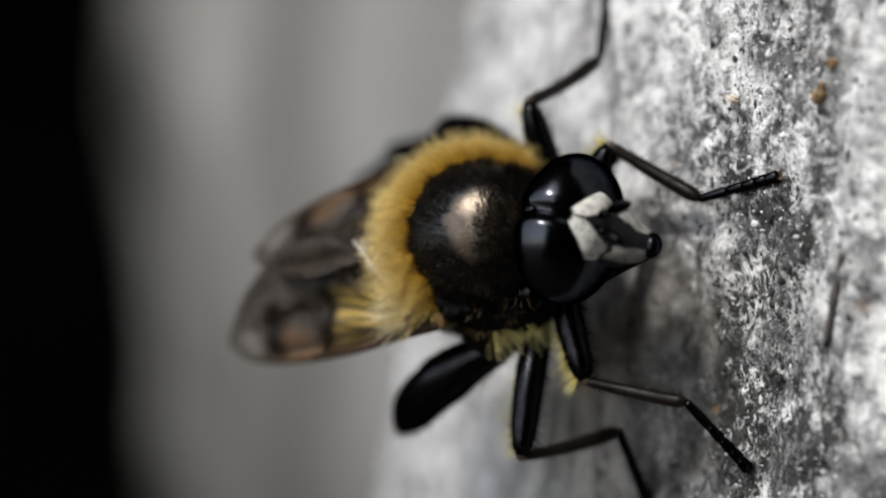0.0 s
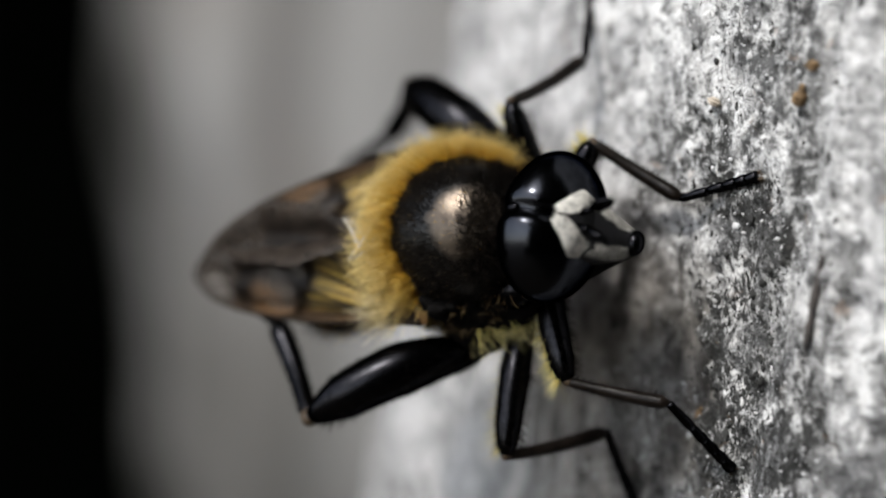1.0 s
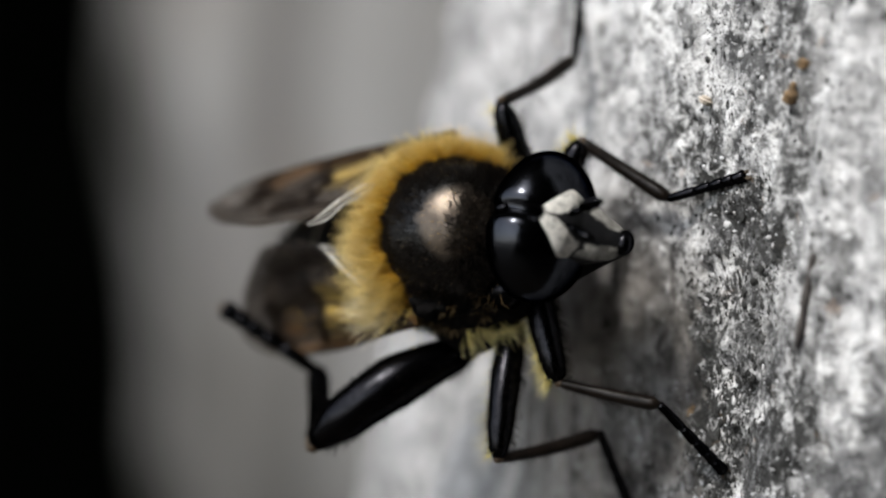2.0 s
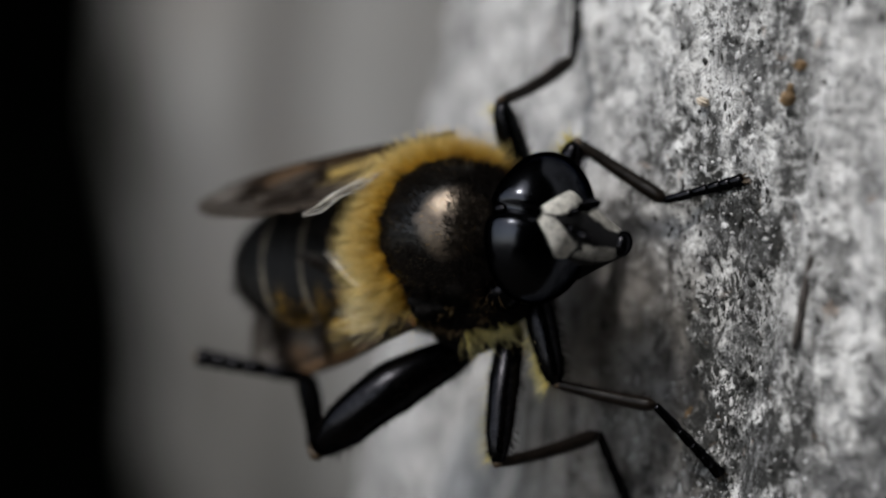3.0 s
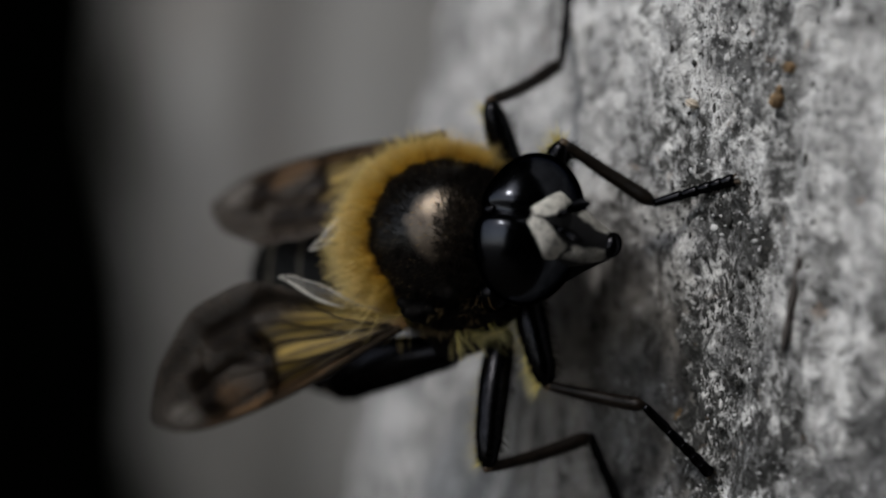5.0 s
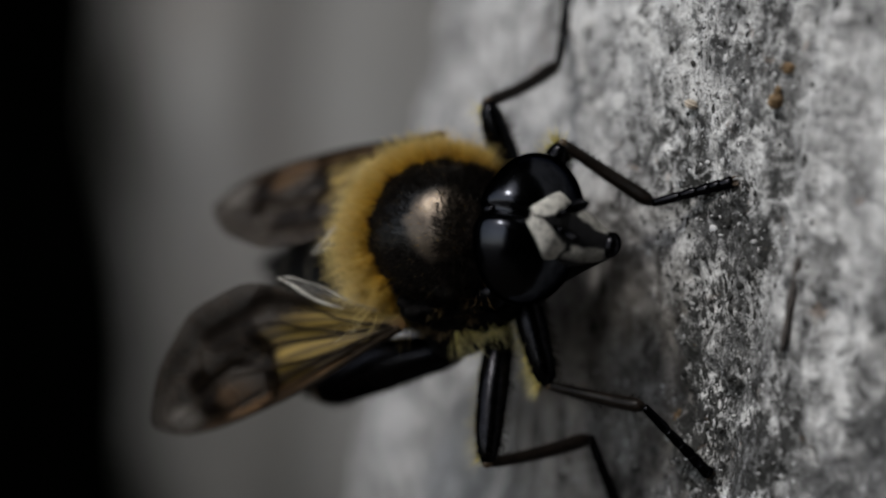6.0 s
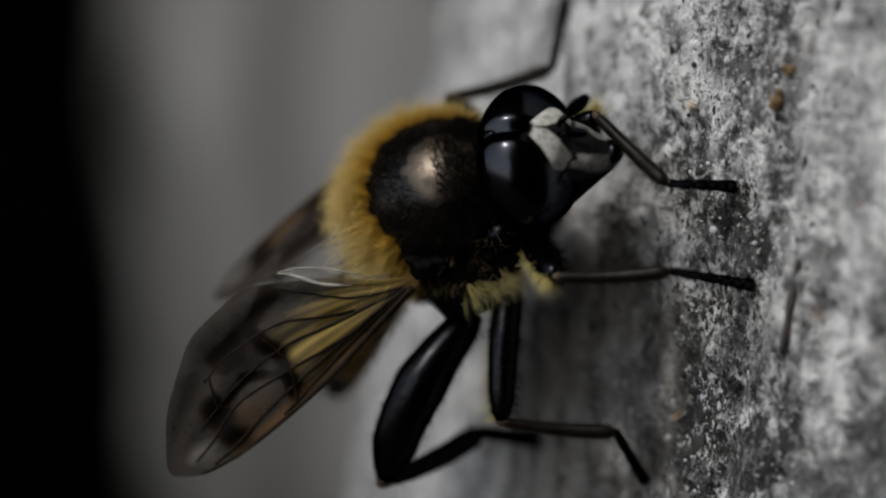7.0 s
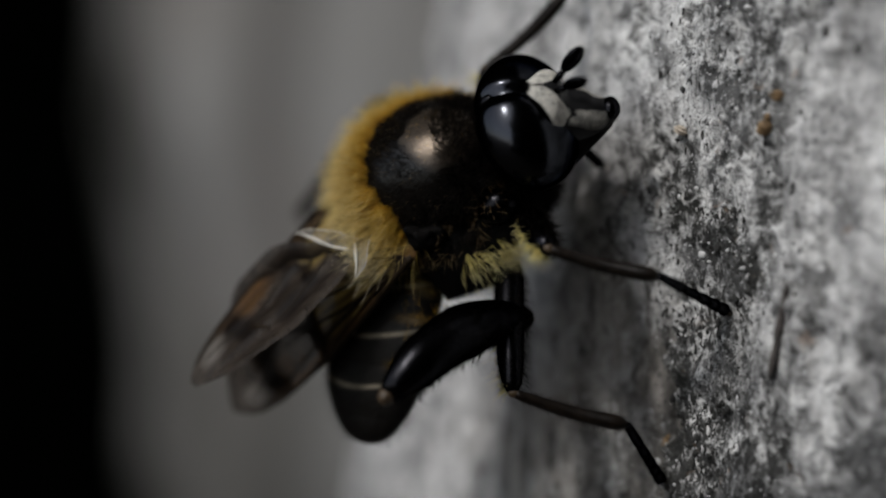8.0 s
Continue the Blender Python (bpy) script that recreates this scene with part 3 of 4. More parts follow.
def crust_band(theta, z):
    """The upright belt of black crust grains: 0 to 1."""
    deg = np.degrees(theta)
    p = np.stack([deg.ravel() * 0.8, 0 * deg.ravel(), z.ravel() * 0.5], 1)
    wave = fractal(p, 0.9, 3, 73).reshape(deg.shape)
    mid = 51.9 - 0.05 * z + 0.5 * np.sin(z * 0.7)
    belt = np.clip(1.25 - abs(deg - mid - 0.5 * wave) / 1.1, 0, 1)
    low = np.clip((-1.5 - z) / 2.5, 0, 1) * np.clip((54.6 - deg) / 1.0, 0, 1) * np.clip((deg - 46) / 2, 0, 1)
    belt = belt * np.clip(1 - 0.16 * (z - 0.5), 0.3, 1)
    return np.clip(np.maximum(belt, 0.95 * low) * (0.75 + 0.6 * wave), 0, 1)


def edge_streak(theta, z):
    """A black streak down the edge of the bare patch, stronger and wider lower down: 0 to 1."""
    deg = np.degrees(theta)
    wob = 0.5 * np.sin(z * 1.3) + 0.25 * np.sin(z * 3.7 + 1)
    return np.clip(1.5 - abs(deg - 55.3 - 0.2 * (z + 1.5) - wob) / (1.2 + 0.3 * np.clip(-2.5 - z, 0, 4)), 0, 1) * np.clip((0.5 - z) / 4, 0, 1)


def leaning_stem():
    fine = np.linspace(radians(34), radians(106), 640)
    coarse = np.linspace(radians(106), radians(394), 80)[1:-1]
    theta = np.concatenate([fine, coarse])
    zs = np.concatenate([np.linspace(-600, -17, 60)[:-1], np.linspace(-17, 17, 380), np.linspace(17, 240, 40)[1:]])
    Z, Th = np.meshgrid(zs, theta, indexing="ij")
    v = stem_point(Th, Z).reshape(-1, 3)
    f = grid_faces(len(zs), len(theta), True)
    f += [tuple(range((len(zs) - 1) * len(theta), len(zs) * len(theta)))]
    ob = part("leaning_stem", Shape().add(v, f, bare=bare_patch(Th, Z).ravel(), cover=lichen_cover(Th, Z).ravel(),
                                             calm=calm_zone(Th, Z).ravel(), crust=crust_band(Th, Z).ravel(), soot=edge_streak(Th, Z).ravel(),
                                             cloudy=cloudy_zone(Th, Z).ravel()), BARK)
    return tagged(ob, "leaning weathered grey stem with white lichen crust and black specks", "tree stem")


def rear_stem():
    """The smooth stem behind, far out of focus."""
    zs = np.concatenate([np.linspace(-600, -61, 20), np.linspace(-60, 60, 60), np.linspace(61, 260, 10)])
    th = np.linspace(0, 2 * np.pi, 144, endpoint=False)
    Z, Th = np.meshgrid(zs, th, indexing="ij")
    r = 62.7 + 1.5 * np.sin(3 * Th + 0.01 * Z) + 0.7 * np.sin(7 * Th) + 1.6 * np.sin(0.11 * Z + 1.0) * np.clip(Z / 20, -1, 1) * (abs(Z) < 80)
    v = np.stack([33.0 - 0.125 * Z + r * np.sin(Th), 165 + 0.05 * Z + r * np.cos(Th), Z], -1).reshape(-1, 3)
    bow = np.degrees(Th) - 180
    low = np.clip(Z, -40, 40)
    # painted shade: darkens the left edge softly, a flank band and the foot
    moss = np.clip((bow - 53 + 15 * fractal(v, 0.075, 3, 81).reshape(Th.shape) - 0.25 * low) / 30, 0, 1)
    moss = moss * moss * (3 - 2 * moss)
    flank_band = np.clip((bow - 55 + 6 * fractal(v, 0.05, 2, 82).reshape(Th.shape) - 0.2 * low) / 12, 0, 1)
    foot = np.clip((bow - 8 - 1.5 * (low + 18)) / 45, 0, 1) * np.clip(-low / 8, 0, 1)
    moss = np.maximum(np.maximum(moss, 0.10 * flank_band), 0.58 * foot) * (bow < 130)
    f = grid_faces(len(zs), len(th), True) + [tuple(range(89 * 144, 90 * 144))]
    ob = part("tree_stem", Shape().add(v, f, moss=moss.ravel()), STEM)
    return tagged(ob, "smooth grey-brown upright tree stem before dark undergrowth", "tree stem")


def ground_sheet():
    n = 60
    xs = np.linspace(-1, 1, n) ** 3 * 60000
    X, Y = np.meshgrid(xs, xs, indexing="ij")
    v = np.stack([X, Y, np.full_like(X, -598) + 3 * np.sin(X * 0.05) * np.cos(Y * 0.04)], -1).reshape(-1, 3)
    ob = part("ground", Shape().add(v, grid_faces(n, n)), SOIL)
    return tagged(ob, "dark bare soil with leaf litter", "ground", kind="structure")


def woodland():
    """Dark woodland behind, with unseen sides and roof added to block skylight, open sunward."""
    nu, nv = 50, 120
    el = np.linspace(radians(-16), radians(90), nu)
    az = np.linspace(0, 2 * np.pi, nv, endpoint=False)
    E, A = np.meshgrid(el, az, indexing="ij")
    d = np.stack([np.cos(E) * np.sin(A), np.cos(E) * np.cos(A), np.sin(E)], -1).reshape(-1, 3)
    rough = fractal(d, 6, 4, 9)
    v = d * (2300 + 160 * rough)[:, None]
    # openings cut in the added shell to let in side sky and sun
    gap = np.array((-0.85, -0.42, 0.22))
    gap /= np.linalg.norm(gap)
    sunward = -np.array(SUN_TRAVEL.normalized())
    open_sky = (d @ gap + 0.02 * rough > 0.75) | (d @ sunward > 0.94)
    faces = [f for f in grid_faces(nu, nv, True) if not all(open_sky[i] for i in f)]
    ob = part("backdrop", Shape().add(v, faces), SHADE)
    return tagged(ob, "dark shaded woodland far behind, with unseen sides and roof added against skylight", "woodland", kind="structure")


# -- crusts and bits on the bark --
def lump():
    """A small eight-sided lump, split once: 18 points, 32 faces."""
    v = [(1, 0, 0), (-1, 0, 0), (0, 1, 0), (0, -1, 0), (0, 0, 1), (0, 0, -1)]
    f, mid = [], {}

    def half(a, b):
        key = (min(a, b), max(a, b))
        if key not in mid:
            p = np.array(v[a], float) + np.array(v[b], float)
            v.append(tuple(p / np.linalg.norm(p)))
            mid[key] = len(v) - 1
        return mid[key]

    for x in (0, 1):
        for y in (2, 3):
            for z in (4, 5):
                a, b, c = (x, y, z) if (x + y + z) % 2 == 0 else (x, z, y)
                ab, bc, ca = half(a, b), half(b, c), half(c, a)
                f += [(a, ab, ca), (ab, b, bc), (ca, bc, c), (ab, bc, ca)]
    return np.array(v, float), f


def crumbs(name, count, thetas, zs, size, material, parent, label, seed, squash=0.6, upright=1.0):
    r = np.random.RandomState(seed)
    base, tri = lump()
    th = np.radians(r.uniform(*thetas, count))
    z = r.uniform(*zs, count)
    p = stem_point(th, z)
    keep = fractal(p, 0.7, 2, seed) + r.uniform(-0.5, 0.5, count) > 0.0
    th, p = th[keep], p[keep]
    s = Shape()
    k = len(p)
    rad = size * np.exp(r.normal(0, 0.5, k))[:, None, None] * r.uniform(0.5, 1.5, (k, 1, 3))
    rad[:, :, 2] *= upright
    body = base[None] * (1 + 0.25 * r.normal(0, 1, (k, len(base), 1))) * rad
    turn = bark_turn(th)
    n = np.stack([-np.sin(turn), -np.cos(turn), np.zeros(k)], -1)[:, None]
    out = (body * n).sum(-1, keepdims=True)
    v = p[:, None] + body - n * out * (1 - squash)
    faces = [tuple(len(base) * i + q for q in f) for i in range(k) for f in tri]
    s.add(v.reshape(-1, 3), faces)
    return tagged(part(name, s, material, parent, label), kind="stuff")


def bark_bits(stem):
    crumbs("lichen_crust", 5000, (45, 60), (-10, 10), 0.03, CRUMB, stem, "grainy white lichen crust", 31)
    crumbs("dark_lichen", 5000, (47, 58), (-9, 9), 0.02, SOOT, stem, "black grains of dark crust", 32, 0.6, 1.7)
    crumbs("dark_crust", 6000, (50.0, 53.0), (-7.5, 2.0), 0.019, SOOT, stem, "black grains of dark crust", 33, 0.6, 1.7)

    def lay(name, pts, radii, material, label, category, flat=1.0):
        line = np.array([stem_point(np.array([radians(a)]), np.array([z]), lift)[0] for a, z, lift in pts])
        t = np.linspace(0, 1, 14)
        k = np.linspace(0, 1, len(line))
        line = np.stack([np.interp(t, k, line[:, c]) for c in range(3)], 1)
        rr = np.interp(t, np.linspace(0, 1, len(radii)), radii)
        wob = 1 + 0.2 * np.sin(t * 17)
        tagged(part(name, Shape().add(*tube(line, rr * wob, 8, flat)), material), label, category)

    lay("splinter", [(48.3, -0.1, 0.12), (48.25, -1.3, 0.1), (48.15, -2.55, 0.12)], (0.05, 0.11, 0.1, 0.07), TWIG,
        "thin dark wood splinter lying on the grey bark", "splinter")
    lay("bark_flake", [(50.5, 5.0, 0.05), (50.35, 4.72, 0.08)], (0.05, 0.16, 0.12, 0.05), RUST, "curled rust-brown flake stuck to the bark", "bark flake", 1.4)
    lay("bark_flake", [(50.6, 4.4, 0.05), (50.65, 4.1, 0.08), (50.8, 3.85, 0.05)], (0.04, 0.1, 0.2, 0.06), RUST,
        "longer rust-brown flake stuck to the bark", "bark flake", 1.3)
    lay("seed_bead", [(54.2, 4.2, 0.1), (54.25, 4.0, 0.14)], (0.10, 0.20, 0.20, 0.11), CREAM, "small round cream-coloured seed on the bark", "seed")
    lay("bark_flake", [(52.9, -4.4, 0.03), (53.05, -4.75, 0.06)], (0.05, 0.12, 0.06), RUST, "small rust-brown flake stuck to the bark", "bark flake")


bark_bits(leaning_stem())
rear_stem()
ground_sheet()
woodland()

# -- the hoverfly: x forward, y to its left, z to its back --
fly = thing("hoverfly", "furry black and yellow hoverfly with smoky wings on bark", "hoverfly")
rng = np.random.RandomState(7)
THORAX_R = np.array((2.25, 2.05, 1.85))
DOME = (0.58, -0.13, 0.80)  # the way from the thorax to its bald top
RING_AXIS = np.array((0.66, -0.14, 0.74))


def body_samples(n, center, radii, keep):
    """Random roots on a rounded body where keep(d) holds, with outward ways."""
    got = []
    while sum(len(g) for g in got) < n:
        d = rng.normal(0, 1, (n * 2, 3))
        d /= np.linalg.norm(d, axis=1)[:, None]
        got.append(d[keep(d)])
    d = np.concatenate(got)[:n]
    w = d / radii
    return d * radii + np.asarray(center), w / np.linalg.norm(w, axis=1)[:, None], d


def make_thorax():
    shell, faces = ball((0, 0, 0), THORAX_R, 70, 96, 0.93)
    d = shell / THORAX_R
    d /= np.linalg.norm(d, axis=1)[:, None]
    patch = ((d - np.array(DOME)) ** 2).sum(1) + 0.05 * fractal(d, 7.0, 3, 52)
    s = Shape().add(shell, faces, bald=np.clip((0.30 - patch) / 0.16, 0, 1))
    s.add(*ball((1.55, 0, -0.25), (0.75, 1.1, 1.1), 20, 28))
    th = part("thorax", s, THORAX, fly)
    part("scutellum", Shape().add(*ball((-2.0, 0, 0.75), (0.75, 1.15, 0.5), 20, 28)), BROWN, th, "shiny brown scutellum")
    part("breast", Shape().add(*ball((1.6, 0, -1.65), (1.4, 1.3, 1.1), 20, 28)), MATT, th, "matt black breast")
    r, w, d = body_samples(2600, (1.6, 0, -1.65), (1.4, 1.3, 1.1), lambda d: d[:, 2] < 0.7)
    part("breast_fur", hair_coat(r, w, rng.uniform(0.12, 0.35, 2600), 0.010, (0, 0, -0.1), 0.3, rng, 0.3), BLACK_HAIR, th, "black fur")
    for y in (1, -1):
        part("pleuron", Shape().add(*ball((0.35, 1.45 * y, -1.45), (1.85, 1.15, 1.0), 20, 28)), MATT, th)
    for y in (1, -1):
        r, w, d = body_samples(1500, (-0.75, 1.75 * y, -0.95), (1.0, 0.8, 0.85), lambda d: d[:, 1] * y > -0.2)
        hip = part("rear_flank", Shape().add(*ball((-0.75, 1.75 * y, -0.95), (1.0, 0.8, 0.85), 18, 24)), MATT, th)
        r2, w2, d2 = body_samples(160, (0.2, 1.95 * y, -0.7), (1.2, 0.75, 0.7), lambda d: (d[:, 1] * y > 0.3) & (fractal(d, 3.0, 2, 58) > 0.15))
        part("flank_tuft", hair_coat(r2, w2, rng.uniform(0.15, 0.4, 160), 0.007, (0, 0, -0.1), 0.4, rng, 0.7), TAN_HAIR, hip, "sparse tan tufts")
        part("flank_bristles", hair_coat(r, w, rng.uniform(0.12, 0.35, 1500), 0.010, (0, 0, -0.1), 0.3, rng, 0.3), BLACK_HAIR, hip)

    def ragged(d, seed):
        return 0.05 * fractal(d * 1.0, 7.0, 2, seed)

    def ring(d):
        """The golden belt round the rear and the sides of the back."""
        front = d[:, 0] < -0.25 + 0.42 * (d[:, 1] + 0.9)
        return (d @ RING_AXIS < 0.33 + 1.4 * ragged(d, 51)) & front

    def belt(n, low, deep):
        return body_samples(n, (0, 0, 0), THORAX_R, lambda d: ring(d) & (d[:, 2] > low) & (d @ RING_AXIS > deep) & (d[:, 0] < 0.62))

    r, w, d = belt(10500, -0.40, -0.20)
    out = w * 0.75 + (d - RING_AXIS * (d @ RING_AXIS)[:, None]) * 0.35 + np.array((-0.12, 0, 0.16))
    long = 0.55 + 0.55 * np.clip(0.4 - d @ RING_AXIS, 0, 1)
    part("rear_fur", hair_coat(r, out, rng.uniform(0.25, 1.05, 10500) * long, 0.0085, (-0.1, 0, -0.08), 0.28, rng, 0.35), GOLD_HAIR, th, "golden fur")
    r, w, d = belt(3200, -0.35, -0.15)
    out = w * 0.7 + (d - RING_AXIS * (d @ RING_AXIS)[:, None]) * 0.3 + np.array((-0.3, 0, 0.1))
    part("long_fur", hair_coat(r, out, rng.uniform(0.6, 1.45, 3200) * (0.85 + 0.35 * np.clip(-d[:, 1], 0, 1)), 0.0085, (-0.2, 0, -0.15), 0.4, rng, 0.6), LONG_HAIR, th,
         "long pale yellow hairs")
    r, w, d = body_samples(200, (-2.0, 0, 0.75), (0.75, 1.15, 0.5), lambda d: d[:, 0] < 0.2)
    part("scutellum_fur", hair_coat(r, w + np.array((-0.5, 0, 0.2)), rng.uniform(0.3, 0.8, 200), 0.008, (-0.1, 0, -0.15), 0.25, rng, 0.5),
         LONG_HAIR, th, "sparse pale yellow hairs")
    r, w, d = body_samples(260, (-1.80, -2.35, -0.02), (0.45, 0.45, 0.4), lambda d: d[:, 2] > -0.3)
    part("tuft", hair_coat(r, w * 0.35 + np.array((-0.88, -0.41, 0.22)), rng.uniform(0.4, 1.15, 260), 0.009, (-0.1, 0, -0.2), 0.28, rng, 0.6), WHITE_HAIR, th,
         "pale hair tuft at the wing root")
    bald = np.array(DOME)
    r, w, d = body_samples(11000, (0, 0, 0), THORAX_R,
                           lambda d: ~ring(d) & (d[:, 2] > -0.6) & (((d - bald) ** 2).sum(1) + 1.2 * ragged(d, 52) > 0.20 + 0.14 * rng.rand(len(d))))
    part("back_fur", hair_coat(r, w * 0.7 + np.array((-0.6, 0, 0)), rng.uniform(0.10, 0.30, 11000), 0.008, (0, 0, 0), 0.3, rng, 0.4), BLACK_HAIR, th, "black fur")
    r, w, d = body_samples(60, (0, 0, 0), THORAX_R, lambda d: ((d - bald) ** 2).sum(1) < 0.17)
    part("back_bristles", hair_coat(r, w + np.array((-0.6, 0, 0)), rng.uniform(0.1, 0.25, 60), 0.004, (0, 0, 0), 0.3, rng), GOLD_HAIR, th, "sparse golden bristles")
    r, w, d = body_samples(260, (0, 0, 0), THORAX_R, lambda d: ~ring(d) & (d[:, 2] > -0.3) & (((d - bald) ** 2).sum(1) > 0.3))
    part("brown_fur", hair_coat(r, w * 0.8 + np.array((-0.5, 0, 0)), rng.uniform(0.15, 0.35, 260), 0.0045, (0, 0, 0), 0.4, rng, 0.5), TAN_HAIR, th, "sparse brown hairs")
    for y in (1, -1):
        knob = part("shoulder", Shape().add(*ball((1.75, 1.55 * y, -0.75), (0.62, 0.5, 0.55), 18, 24)), CHITIN, th, "shiny black shoulder knob")
        r, w, d = body_samples(170, (1.55, 1.5 * y, -0.6), (0.7, 0.6, 0.62), lambda d: (d[:, 2] > 0.1) | (d[:, 0] < -0.3))
        part("shoulder_tuft", hair_coat(r, w, rng.uniform(0.12, 0.34, 170), 0.008, (0, 0, 0), 0.4, rng, 0.8), TAN_HAIR, knob, "tan tufts of hair")
    for y in (1, -1):
        r, w, d = body_samples(3500, (0.1, 0.2 * y, -0.3), THORAX_R + 0.1,
                               lambda d: (d[:, 1] * y > 0.3) & (d[:, 2] < -0.1) & (d[:, 2] > -0.95) & (d[:, 0] > -0.75))
        part("flank_fur", hair_coat(r, w, rng.uniform(0.15, 0.4, 3500), 0.011, (0, 0, -0.2), 0.3, rng, 0.3), BLACK_HAIR, th, "black fur")
        r, w, d = body_samples(900, (0.25, 0.5 * y, -0.45), THORAX_R + 0.15,
                               lambda d: (d[:, 1] * y > 0.5) & (d[:, 2] < -0.35 + 3 * ragged(d, 53)) & (d[:, 2] > -0.8) & (d[:, 0] > -0.05) & (d[:, 0] < 0.55))
        part("side_fur", hair_coat(r, w + np.array((0.1, 0, -0.3)), rng.uniform(0.25, 1.0, 900), 0.0075, (0, 0, -0.25), 0.45, rng, 0.5),
             PALE_HAIR, th, "pale yellow fur")
    for y in (1, -1):
        knot, faces = ball((0, 0, 0), (0.62, 0.34, 0.5), 26, 34)
        knot = knot * (1 + 0.5 * np.clip(fractal(knot + 3 * y, 2.4, 2, 59), -0.6, 0.7))[:, None] + np.array((-0.1, 2.3 * y, -0.05))
        root = Shape().add(knot, faces)
        part("wing_root", root, MATT, th, "knobbly black wing root")
        halter = Shape().add(*tube([(-1.4, 1.6 * y, -0.1), (-1.6, 1.9 * y, -0.5), (-1.7, 2.1 * y, -0.8)], (0.05, 0.04, 0.06), 8))
        halter.add(*ball((-1.75, 2.15 * y, -0.9), (0.17, 0.14, 0.13), 12, 16))
        part("halter", halter, PALE, th, "pale knobbed balancer")
    r, w, d = body_samples(2600, (1.0, 0, 0.2), (1.2, 1.7, 1.35), lambda d: (d[:, 0] > 0.1) & (d[:, 2] > -0.4))
    part("collar_fur", hair_coat(r, w, rng.uniform(0.2, 0.5, 2600), 0.010, (0, 0, 0), 0.35, rng), BLACK_HAIR, th, "dark brown fur")
    return th


NECK = (2.7, 0.0, 0.0)


def make_head():
    head = part("head", Shape().add(*ball((0.4, 0, -0.15), (0.8, 1.7, 1.45), 24, 32)), MATT, fly)
    for y in (1, -1):
        nu, nv = 44, 40
        T, P = np.meshgrid(np.linspace(0.001, np.pi / 2, nu), np.linspace(0, 2 * np.pi, nv, endpoint=False), indexing="ij")
        d = np.stack([np.sin(T) * np.cos(P), np.cos(T) * y, np.sin(T) * np.sin(P)], -1).reshape(-1, 3)
        v = d * np.array((1.25, 2.12, 1.62))
        dent = np.exp(-(v[:, 1] / 0.22) ** 2)
        v[:, 0] -= 0.10 * dent * np.sign(v[:, 0])
        v[:, 2] -= 0.12 * dent * np.sign(v[:, 2])
        v = v + np.array((0.78, 0.02 * y, 0.1))
        part("eye", Shape().add(v, grid_faces(nu, nv, True)), EYE, head, "large glossy black compound eye")
    # the face: a plate from the brow down to the snout
    s = np.linspace(0, 1, 60)
    w = np.linspace(-1, 1, 41)
    S, Wd = np.meshgrid(s, w, indexing="ij")
    key = (0.0, 0.15, 0.3, 0.42, 0.55, 0.68, 0.8, 0.92, 1.0)
    px = np.interp(S, key, (1.92, 2.24, 2.38, 2.27, 2.18, 2.48, 2.42, 2.72, 2.5))
    pz = np.interp(S, key, (1.12, 0.74, 0.38, 0.08, -0.26, -0.68, -1.0, -1.42, -1.75))
    hw = np.interp(S, key, (0.08, 0.6, 0.92, 1.02, 1.0, 0.94, 0.84, 0.62, 0.38))
    def soft(a):
        pad = np.pad(a, ((4, 4), (0, 0)), "edge")
        return sum(pad[i:i + 60] for i in range(9)) / 9

    px, pz, hw = soft(px), soft(pz), soft(hw)
    back = np.interp(S, key, (0.15, 0.22, 0.4, 0.5, 0.7, 1.0, 1.2, 1.5, 1.5))
    x = px - back * (0.35 * Wd ** 2 + 0.65 * Wd ** 6)
    side = abs(Wd)
    def fade(a, lo, hi):
        return np.clip((a - lo) / (hi - lo), 0, 1)

    q = np.stack([Wd.ravel() * 2, S.ravel() * 3, 0 * S.ravel()], 1)
    ragged = 0.10 * fractal(q, 3.0, 3, 57).reshape(S.shape)
    stripe = np.interp(S, (0.0, 0.14, 0.2, 0.32, 0.45, 0.55, 0.7, 0.85, 1.0), (0.0, 0.0, 0.16, 0.34, 0.42, 0.40, 0.24, 0.3, 1.0))
    dust = fade(side + ragged - stripe, 0.0, 0.07) * fade(S, 0.015, 0.04) * fade(-S, -0.93, -0.87)
    dust = dust * (1 - 0.95 * fade(-abs(S - 0.53 - 0.4 * ragged), -0.04, -0.02) * fade(-side, -0.92, -0.85)) * np.where(S < 0.5, fade(-side, -1.0, -0.96), fade(-side, -0.8, -0.7))
    dust = dust * np.where(S < 0.53, 1.0, 0.52 - 0.3 * ragged)
    v = np.stack([x, Wd * hw, pz], -1).reshape(-1, 3)
    part("face", Shape().add(v, grid_faces(60, 41), dust=dust.ravel()), FACE, head, "black face dusted white beside the eyes")
    snout = Shape().add(*ball((1.6, 0, -1.3), (0.85, 0.6, 0.5), 18, 24))
    part("snout", snout, MATT, head)
    part("nose", Shape().add(*ball((2.5, 0, -1.42), (0.26, 0.36, 0.27), 16, 20)), CHITIN, head, "shiny black nose knob")
    for y in (1, -1):
        jaw = tube([(0.5, 0.7 * y, -0.5), (1.0, 0.5 * y, -0.85), (1.55, 0.26 * y, -1.28), (1.95, 0.14 * y, -1.48), (2.2, 0.1 * y, -1.56), (2.38, 0.08 * y, -1.6)], (0.9, 0.74, 0.46, 0.32, 0.24, 0.1), 22)
        part("cheek", Shape().add(*jaw), MATT, head)
    part("ocelli", Shape().add(*ball((0.8, 0, 1.6), (0.26, 0.16, 0.12), 10, 12)), CHITIN, head)
